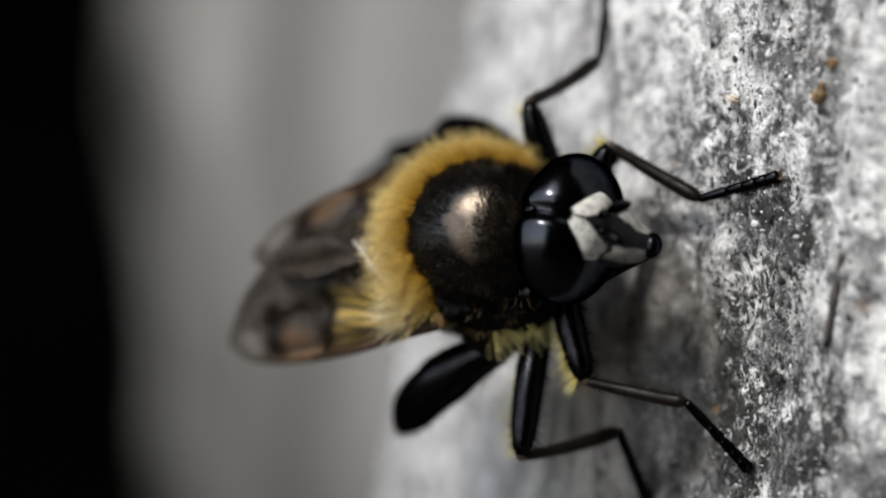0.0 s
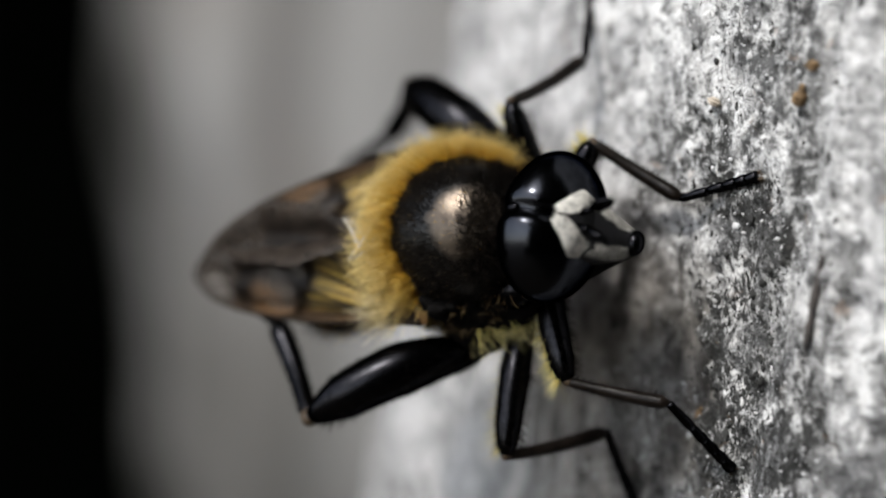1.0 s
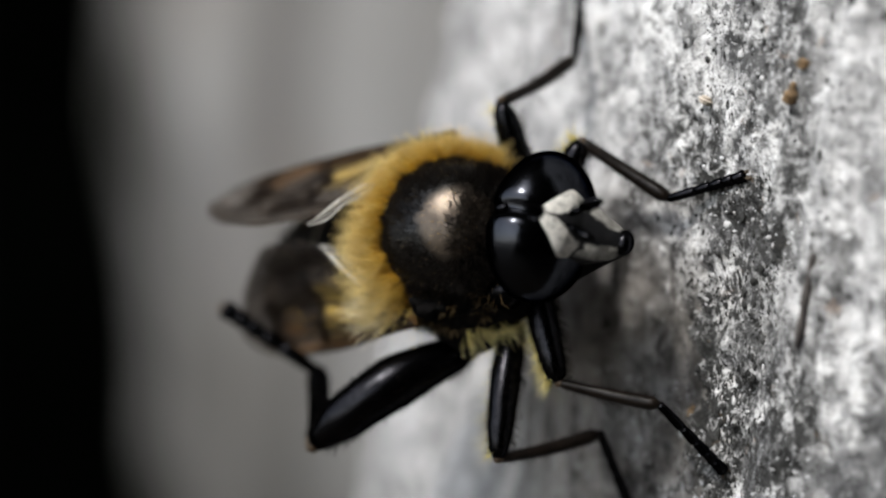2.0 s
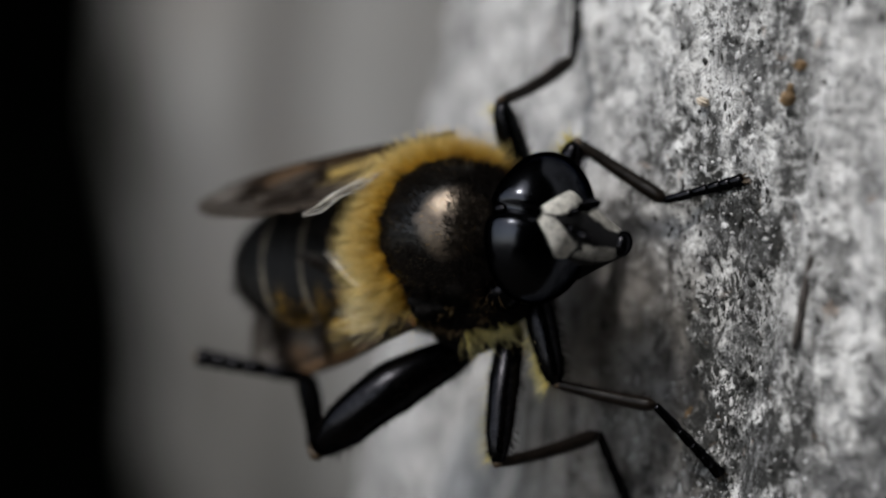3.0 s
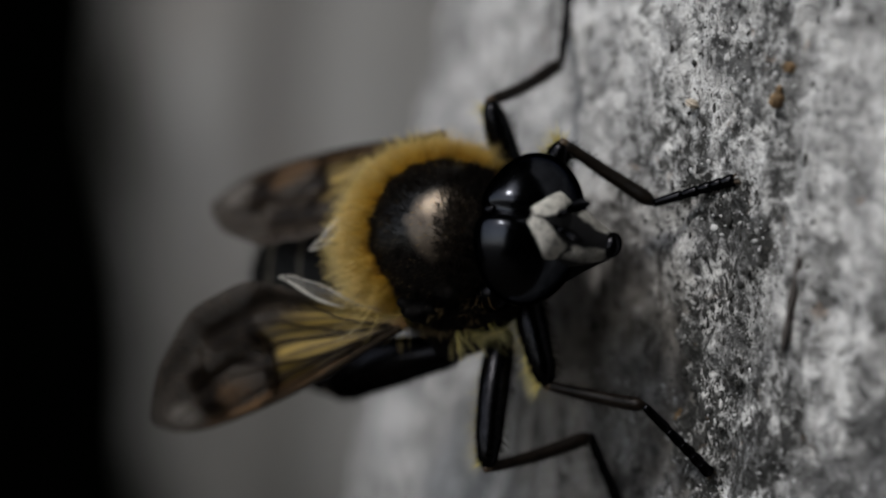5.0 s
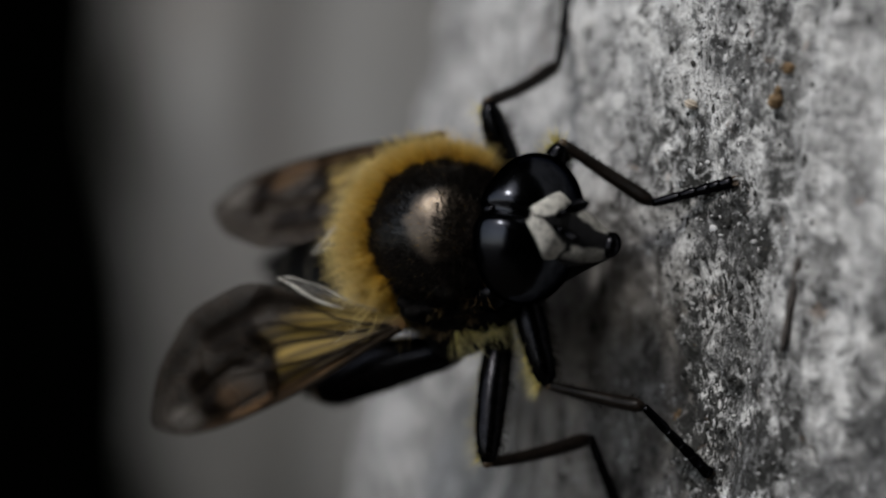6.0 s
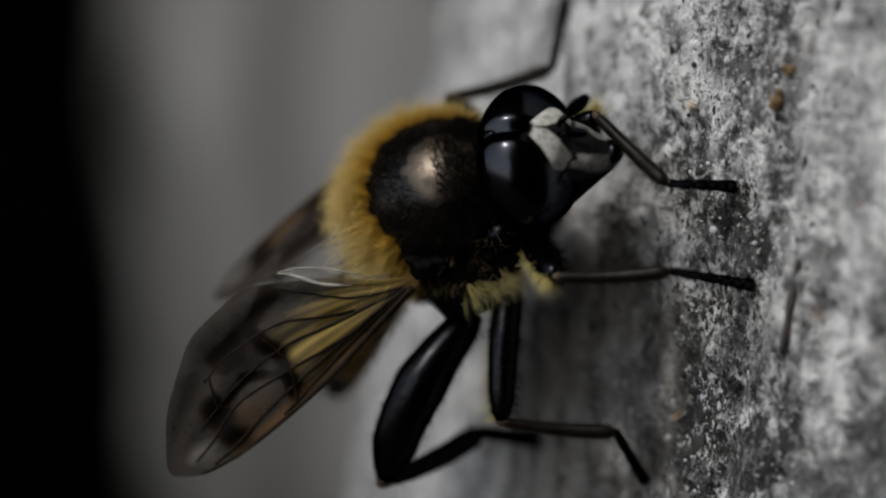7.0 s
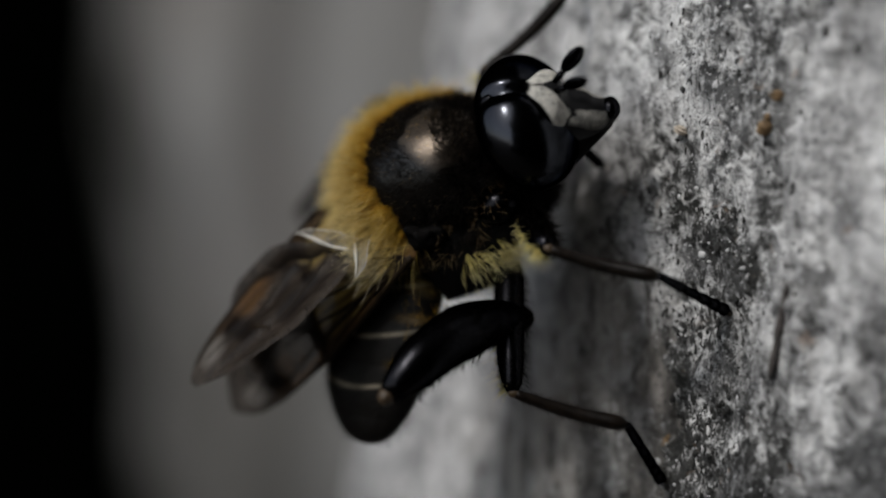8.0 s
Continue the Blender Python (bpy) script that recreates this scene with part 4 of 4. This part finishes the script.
    for y, way in ((1, Vector((0.95, 0.22, 0.06))), (-1, Vector((0.92, -0.34, 0.04)))):
        way.normalize()
        side = Vector((0, 0, 1)).cross(way).normalized()
        root = Vector((2.3, 0.16 * y, 0.42))
        turn = np.array((way, side, way.cross(side)))
        a = Shape().add(*tube([root, root + way * 0.25, root + way * 0.5], (0.07, 0.1, 0.08), 10))
        v, f = ball((0, 0, 0), (0.46, 0.13, 0.23), 14, 18)
        a.add(v @ turn + np.array(root + way * 0.86), f)
        tip = root + way * 0.8
        a.add(*tube([tip, tip + Vector((0.12, 0.12 * y, 0.15)), tip + Vector((0.2, 0.22 * y, 0.28))], (0.012, 0.008, 0.004), 5))
        part("antenna", a, CHITIN, head, "short black paddle-shaped antenna")
    return head


def make_abdomen():
    """The abdomen along its own x axis from the waist to the tip."""
    nu, nv = 170, 48
    s = np.linspace(0, 1, nu)
    ph = np.linspace(0, 2 * np.pi, nv, endpoint=False)
    S, P = np.meshgrid(s, ph, indexing="ij")
    wy = 2.05 * np.clip(1 - abs((S - 0.42) / 0.58) ** 2.6, 0, 1) ** 0.5 * np.clip(0.28 + S / 0.12, 0, 1)
    wy = np.maximum(wy, 0.02)
    step = 0.05 * np.abs(np.sin(S * np.pi * 4.5)) ** 0.5
    y = np.cos(P) * (wy + step)
    z = np.sin(P) * (wy * 0.40 + step) + 0.25 * np.sin(S * np.pi)
    top = np.sin(P)
    band = sum(np.clip(1 - abs(S - c + 0.06 * np.cos(P) ** 2) / 0.014, 0, 1) for c in (0.34, 0.55, 0.77)) * np.clip(top + 0.7, 0, 1) * np.clip(1.5 - 0.9 * np.sin(P * 5 + S * 9) ** 2, 0.2, 1)
    amber = np.clip((0.36 - S) / 0.05, 0, 1) * np.clip((abs(np.cos(P)) - 0.6) / 0.2, 0, 1) * 0.35
    amber = np.maximum(amber, 0.3 * sum(np.clip(1 - abs(S - c) / 0.035, 0, 1) for c in (0.45, 0.66)) * np.clip((abs(np.cos(P)) - 0.55) / 0.2, 0, 1))
    v = np.stack([S * 6.6, y, z], -1).reshape(-1, 3)
    ab = part("abdomen", Shape().add(v, grid_faces(nu, nv, True), band=band.ravel(), amber=amber.ravel()), ABDOMEN_SKIN, fly,
              "dark abdomen with thin pale bands")
    k = rng.randint(0, nv, 1500)
    i = rng.randint(2, nu - 3, 1500)
    roots = v.reshape(nu, nv, 3)[i, k] + rng.normal(0, 0.04, (1500, 3))
    out = np.stack([np.full(1500, 0.5), np.cos(ph[k]), np.sin(ph[k])], -1)
    part("abdomen_fur", hair_coat(roots, out, rng.uniform(0.15, 0.35, 1500), 0.007, (0.3, 0, 0), 0.3, rng), BLACK_HAIR, ab, "sparse black hair")
    k = rng.choice(np.nonzero(abs(np.cos(ph)) > 0.65)[0], 500)
    i = rng.randint(6, int(nu * 0.7), 500)
    roots = v.reshape(nu, nv, 3)[i, k] + rng.normal(0, 0.04, (500, 3))
    out = np.stack([np.full(500, 0.5), np.cos(ph[k]), np.sin(ph[k])], -1)
    part("flank_fur", hair_coat(roots, out, rng.uniform(0.15, 0.4, 500), 0.004, (0.3, 0, 0), 0.3, rng), GOLD_HAIR, ab, "sparse golden hair along the edge")
    return ab


def make_wing(y):
    """A wing along its own x axis, its hind edge towards y * -1 in its own plane."""
    nu, nv = 90, 34
    s = np.linspace(0, 1, nu)
    w = np.linspace(0, 1, nv)
    S, Wd = np.meshgrid(s, w, indexing="ij")
    def outline(key, val):
        pad = np.interp(np.linspace(-0.08, 1.0, 98), key, val)
        tail = pad[-1] + (pad[-1] - pad[-2]) * np.arange(1, 8)
        return np.convolve(np.concatenate([pad, tail]), np.hanning(17)[1:-1] / 8.0, "valid")[:nu][:, None] * np.ones((1, nv))

    lead = outline((0, 0.2, 0.5, 0.8, 0.93, 1.0), (0.12, 0.32, 0.5, 0.42, 0.15, -0.5))
    trail = outline((0, 0.08, 0.2, 0.42, 0.65, 0.87, 0.96, 1.0), (-0.15, -0.6, -1.7, -3.05, -3.0, -1.85, -1.0, -0.55))
    trail = np.minimum(trail, lead - 0.01)
    yy = lead + (trail - lead) * Wd
    zz = 0.07 * np.sin(Wd * 19) * np.sin(S * np.pi) - 0.25 * Wd ** 2 * np.sin(S * np.pi) + 0.1 * np.sin(S * 7) * Wd
    p = np.stack([S * 8.7, yy, zz], -1).reshape(-1, 3)
    nz = fractal(p * np.array((1, 1, 0)) + 5, 0.9, 3, 21)
    run, across = S.ravel(), Wd.ravel()
    px, py = p[:, 0], p[:, 1] - lead.ravel()

    def line(pts, width):
        """How near each point lies to a bent line, 1 on it and 0 past its width."""
        near = np.full(len(p), 9.0)
        for (ax, ay), (bx, by) in zip(pts, pts[1:]):
            t = np.clip(((px - ax) * (bx - ax) + (py - ay) * (by - ay)) / ((bx - ax) ** 2 + (by - ay) ** 2), 0, 1)
            near = np.minimum(near, np.hypot(px - ax - t * (bx - ax), py - ay - t * (by - ay)))
        return np.clip(1.5 - near / width + 0.5 * nz, 0, 1)

    blot = np.maximum(line([(4.8, 0.0), (4.45, -0.7), (4.2, -1.5), (4.35, -2.4)], 0.2), line([(6.5, 0.0), (6.75, -0.7), (6.5, -1.5)], 0.3))
    blot = np.maximum(blot, 0.8 * line([(4.3, -0.9), (5.4, -1.6), (6.6, -1.3)], 0.13))
    blot = np.maximum(blot, 0.6 * line([(3.2, -2.9), (4.4, -2.6), (5.6, -2.4)], 0.25))
    blot = np.maximum(blot, 0.75 * line([(3.3, -0.15), (4.6, -0.12)], 0.22))
    margin = np.clip(1 - across / 0.07, 0, 1) * np.clip(run / 0.15, 0, 1)
    smoke = np.clip(0.25 + 0.2 * nz + 0.8 * blot + 0.5 * margin, 0, 1)
    streak = 0.2 + 0.8 * np.sin(across * 30 + 2 * run) ** 2
    amber = np.clip((4.5 - px) / 0.7, 0, 1) * np.clip(1.5 - abs(py + 1.05) / 0.75, 0, 1) * (1 - blot) * (1 - margin) * streak
    window = np.clip(1.5 - np.hypot((px - 5.6) / 0.7, (py + 0.55) / 0.42) + 0.3 * nz, 0, 1) * (1 - blot)
    sepia = np.clip(1.5 - abs(py + 0.12) / 0.22, 0, 0.85) * np.clip((7.6 - px) / 2.0, 0, 1) * (1 - 0.7 * blot) * (1 - np.clip(amber * 1.2, 0, 1))
    sepia = np.maximum(sepia, 0.75 * window)
    pale = np.clip(1.4 - np.hypot((px - 7.7) / 0.5, (py + 0.5) / 0.38) + 0.4 * nz, 0, 1) * 0.6
    p[:, 1] *= y
    wing = part("wing", Shape().add(p, grid_faces(nu, nv), smoke=smoke, amber=amber, sepia=sepia, pale=pale), WING, fly,
                "translucent smoky brown wing with dark blotches and amber base")
    top = p.reshape(nu, nv, 3)

    def vein(path, r0, r1):
        t = np.linspace(0, 1, 24)
        a = np.interp(t, np.linspace(0, 1, len(path)), [q[0] for q in path]) * (nu - 1)
        b = np.interp(t, np.linspace(0, 1, len(path)), [q[1] for q in path]) * (nv - 1)
        pts = top[np.clip(np.round(a).astype(int), 0, nu - 1), np.clip(np.round(b).astype(int), 0, nv - 1)]
        k = np.ones(5) / 5
        pad = np.pad(pts, ((2, 2), (0, 0)), "edge")
        pts = np.stack([np.convolve(pad[:, c], k, "valid") for c in range(3)], 1)
        part("vein", Shape().add(*tube(pts, np.linspace(r0, r1, 24), 6)), VEIN, wing)

    # the pale lobe at the hind root; glints on its folded edge are white tubes
    U, V = np.meshgrid(np.linspace(0, 1, 18), np.linspace(0, 1, 14), indexing="ij")
    lx = 0.5 + 0.7 * U + V * (0.8 + 0.8 * U) - 0.25 * np.sin(V * np.pi) * (1 - U) + 0.12 * np.sin(U * 5)
    ly = -0.55 - 0.45 * V - U * (0.2 + 1.5 * np.sin(0.35 + 1.2 * V))
    lz = -0.04 - 0.25 * U ** 2 - 0.22 * np.sin(U * 3) * np.sin(V * 2.6) - 0.06 * np.sin(V * 14) * U
    size = 1.35 if y > 0 else 1.0
    lobe = np.stack([lx * size, ly * y * size, lz], -1)
    alula = part("alula", Shape().add(lobe.reshape(-1, 3), grid_faces(18, 14)), ALULA, wing, "pale glassy lobe at the wing root")
    rim = lobe[:, -1] + np.array((0, 0, -0.05))
    part("glint_fold", Shape().add(*tube(rim[1:], 0.012 + 0.05 * np.sin(np.linspace(0.1, np.pi, 17)) ** 2 * (1 + 0.4 * np.sin(np.linspace(0, 11, 17))), 8)), RIM, alula, "folded edge with its glint painted white")
    hem = lobe[-1, :][::-1]
    part("hem", Shape().add(*tube(hem, np.full(14, 0.012), 6)), RIM, alula, "thin hem with its glint painted white")
    vein([(0.0, 0.1), (0.3, 0.01), (0.6, 0.0), (0.95, 0.0)], 0.11, 0.04)
    vein([(0.02, 0.2), (0.3, 0.1), (0.62, 0.02)], 0.07, 0.035)
    vein([(0.02, 0.3), (0.3, 0.16), (0.6, 0.15), (0.9, 0.06)], 0.07, 0.03)
    vein([(0.25, 0.17), (0.5, 0.27), (0.7, 0.38), (0.93, 0.25)], 0.05, 0.03)
    vein([(0.03, 0.4), (0.25, 0.36), (0.5, 0.46), (0.86, 0.5)], 0.055, 0.03)
    vein([(0.2, 0.38), (0.4, 0.62), (0.74, 0.72)], 0.045, 0.025)
    vein([(0.04, 0.5), (0.2, 0.6), (0.36, 0.98)], 0.045, 0.025)
    vein([(0.55, 0.02), (0.5, 0.2), (0.48, 0.35), (0.49, 0.62)], 0.06, 0.05)
    vein([(0.72, 0.38), (0.74, 0.5), (0.7, 0.7)], 0.045, 0.04)
    return wing


def leg_parts(y, lengths, thick, hind):
    """One leg: femur, tibia and tarsus, each along its own x axis."""
    a, b, c = lengths
    made = []
    s = np.linspace(0, 1, 16)
    prof = np.interp(s, (0, 0.1, 0.45, 0.8, 0.95, 1.0), (0.4, 0.68, 1.0, 0.86, 0.5, 0.3) if hind else (0.75, 0.95, 1.0, 0.85, 0.62, 0.35))
    bend = 0.12 * a * np.sin(s * np.pi) * (1.0 if hind else 0.3)
    fem = part("femur", Shape().add(*tube(np.stack([s * a, 0 * s, bend], 1), prof * thick, 14)), CHITIN, fly, "black bristly thigh")
    k = 900
    q = rng.uniform(0.05, 0.95, k)
    ang = rng.uniform(0, 2 * np.pi, k)
    r = np.interp(q, s, prof * thick)
    out = np.stack([0 * q + 0.6, np.cos(ang), np.sin(ang)], -1)
    roots = np.stack([q * a, np.cos(ang) * r, np.sin(ang) * r + np.interp(q, s, bend)], -1)
    under = roots[:, 2] < 0
    part("bristles", hair_coat(roots, out, np.where(under, 0.3, 0.1) * rng.uniform(0.6, 1.2, k), 0.009, (0.2, 0, 0), 0.25, rng),
         BLACK_HAIR, fem)
    if not hind:
        k = 330 if lengths[0] < 3.5 else 120
        q, ang = 0.97 - 0.85 * rng.uniform(0, 1, k) ** 2.4, rng.normal(1.5 * y, 0.4, k)
        r = np.interp(q, s, prof * thick)
        part("fringe", hair_coat(np.stack([q * a, np.sin(ang) * r, np.cos(ang) * -r + np.interp(q, s, bend)], -1),
                                 np.stack([0 * q + 0.5, np.sin(ang), -np.cos(ang)], -1), rng.uniform(0.08, 0.55, k) * (0.4 + 0.7 * q), 0.0055, (0.2, 0, 0), 0.35, rng),
             PALE_HAIR, fem, "pale yellow hair fringe")
    k = 200
    q, ang = rng.uniform(0.08, 0.95, k), rng.uniform(0, 2 * np.pi, k)
    r = np.interp(q, s, prof * thick)
    part("down", hair_coat(np.stack([q * a, np.cos(ang) * r, np.sin(ang) * r + np.interp(q, s, bend)], -1),
                           np.stack([0 * q + 0.7, np.cos(ang), np.sin(ang)], -1), rng.uniform(0.12, 0.34, k), 0.0045, (0.2, 0, 0), 0.35, rng),
         BLACK_HAIR, fem, "fine dark down")
    made.append(fem)
    prof = np.interp(s, (0, 0.08, 0.5, 0.92, 1.0), (0.6, 0.8, 1.0, 1.15, 0.5)) * thick * (0.4 if hind else 0.44)
    tib = part("tibia", Shape().add(*tube(np.stack([s * b, 0 * s, -0.05 * b * np.sin(s * np.pi)], 1), prof, 12)), CHITIN if hind else BROWN, fly,
               "slender dark brown shin")
    part("knee", Shape().add(*ball((0.02, 0, 0), (thick * 0.4, thick * 0.32, thick * 0.32), 10, 12)), PALE, tib, "pale amber knee")
    k = 260
    q, ang = rng.uniform(0.05, 0.98, k), rng.uniform(0, 2 * np.pi, k)
    r = np.interp(q, s, prof)
    part("bristles", hair_coat(np.stack([q * b, np.cos(ang) * r, np.sin(ang) * r - 0.05 * b * np.sin(q * np.pi)], -1),
                               np.stack([0 * q + 0.8, np.cos(ang), np.sin(ang)], -1), rng.uniform(0.08, 0.2, k), 0.006, (0.1, 0, 0), 0.2, rng),
         BLACK_HAIR, tib)
    made.append(tib)
    t = Shape()
    x = 0.0
    for i, share in enumerate((0.36, 0.2, 0.16, 0.13, 0.15)):
        e = x + share * c
        w = thick * ((0.26 if hind else 0.3) + 0.02 * i)
        t.add(*tube([(x, 0, 0), (x + 0.1 * (e - x), 0, 0), (e - 0.12 * (e - x), 0, 0), (e, 0, 0)], (w * 0.85, w * 0.95, w * 1.15, w * 0.9), 10))
        x = x + share * c
    tar = part("tarsus", t, CHITIN, fly, "five-jointed dark foot")
    claw = Shape()
    for s2 in (1, -1):
        claw.add(*tube([(c * 0.96, 0.04 * s2, 0), (c * 1.03, 0.12 * s2, 0.03), (c * 1.07, 0.15 * s2, -0.06)], (0.04, 0.03, 0.01), 6))
        claw.add(*ball((c * 1.01, 0.07 * s2, -0.05), (0.13, 0.07, 0.03), 8, 10))
    part("claws", claw, PALE, tar, "pale amber foot pads and claws")
    made.append(tar)
    return made


make_thorax()
head = make_head()
abdomen = make_abdomen()
wing_left, wing_right = make_wing(1), make_wing(-1)
LEG_SPECS = {
    "fore_left": ((1.9, 0.9, -1.9), (2.9, 3.0, 2.4), 0.42, False, FORE_LEFT_knee, FORE_LEFT_ankle, FORE_LEFT_foot),
    "fore_right": ((1.9, -0.9, -1.9), (2.9, 3.0, 2.7), 0.42, False, FORE_RIGHT_knee, FORE_RIGHT_ankle, FORE_RIGHT_foot),
    "middle_left": ((1.1, 1.5, -2.3), (4.0, 3.2, 2.7), 0.43, False, MIDDLE_LEFT_knee, MIDDLE_LEFT_ankle, MIDDLE_LEFT_foot),
    "middle_right": ((1.1, -1.5, -2.3), (4.0, 3.2, 2.7), 0.43, False, MIDDLE_RIGHT_knee, MIDDLE_RIGHT_ankle, MIDDLE_RIGHT_foot),
    "hind_left": ((-0.1, 2.7, -2.3), (5.4, 3.7, 3.3), 0.77, True, HIND_LEFT_knee, HIND_LEFT_ankle, HIND_LEFT_foot),
    "hind_right": ((-0.1, -2.7, -2.3), (5.4, 3.7, 3.3), 0.77, True, HIND_RIGHT_knee, HIND_RIGHT_ankle, HIND_RIGHT_foot),
}
legs = {}
for key, (hip, lengths, thick, hind, *_rows) in LEG_SPECS.items():
    side = 1 if hip[1] > 0 else -1
    root = (hip[0] * 0.8, hip[1] * 0.45, -1.1)
    mid = tuple((p + q) / 2 for p, q in zip(root, hip))
    part("coxa", Shape().add(*tube([root, mid, hip], (thick * 1.8, thick * 1.6, thick * 1.0), 12)), MATT, fly)
    legs[key] = leg_parts(side, lengths, thick, hind)


# -- motion --
def aim(a, b, up):
    """A pose at a whose x axis points to b and whose z axis leans to up (millimetres)."""
    x = (Vector(b) - Vector(a)).normalized()
    y = Vector(up).cross(x).normalized()
    z = x.cross(y)
    m = Matrix((x, y, z)).transposed().to_4x4()
    m.translation = Vector(a) * MM
    return m


def motions():
    walk(fly, [(t, pose(x * MM, y * MM, z * MM, rx, ry, rz)) for t, x, y, z, rx, ry, rz in FLY_ROWS])
    walk(head, [(t, pose(*(v * MM for v in NECK), roll, pitch, yaw)) for t, yaw, pitch, roll in HEAD_ROWS])
    waist = Vector((-1.8, 0, -1.3))
    walk(abdomen, [(t, aim(waist, waist + Vector((x, y, z)), (0, 0, 1)) @ pose(0, 0, 0, roll, 0, 0)) for t, x, y, z, roll in ABDOMEN])

    def between(rows, t):
        """The place on a table of (t, x, y, z) at time t."""
        return Vector([np.interp(t, [r[0] for r in rows], [r[i] for r in rows]) for i in (1, 2, 3)])

    for wing, roots, rows, side in ((wing_left, WING_LEFT_root, WING_LEFT, 1), (wing_right, WING_RIGHT_root, WING_RIGHT, -1)):
        walk(wing, [(t, aim(between(roots, t), between(roots, t) + Vector((x, y, z)), (0, 0, 1)) @ pose(0, 0, 0, 180 + twist * side, 0, 0)) for t, x, y, z, twist in rows])
    for key, (hip, lengths, thick, hind, knees, ankles, feet) in LEG_SPECS.items():
        femur, tibia, tarsus = legs[key]
        up = (0.2, 0, 1)
        roots = HIND_RIGHT_hip if key == "hind_right" else [(0, *hip)]
        walk(femur, [(k[0], aim(Vector(k[1:]) + (between(roots, k[0]) - Vector(k[1:])).normalized() * lengths[0], k[1:], up)) for k in knees])
        walk(tibia, [(k[0], aim(k[1:], a[1:], up)) for k, a in zip(knees, ankles)])
        walk(tarsus, [(a[0], aim(a[1:], f[1:], up)) for a, f in zip(ankles, feet)])


motions()
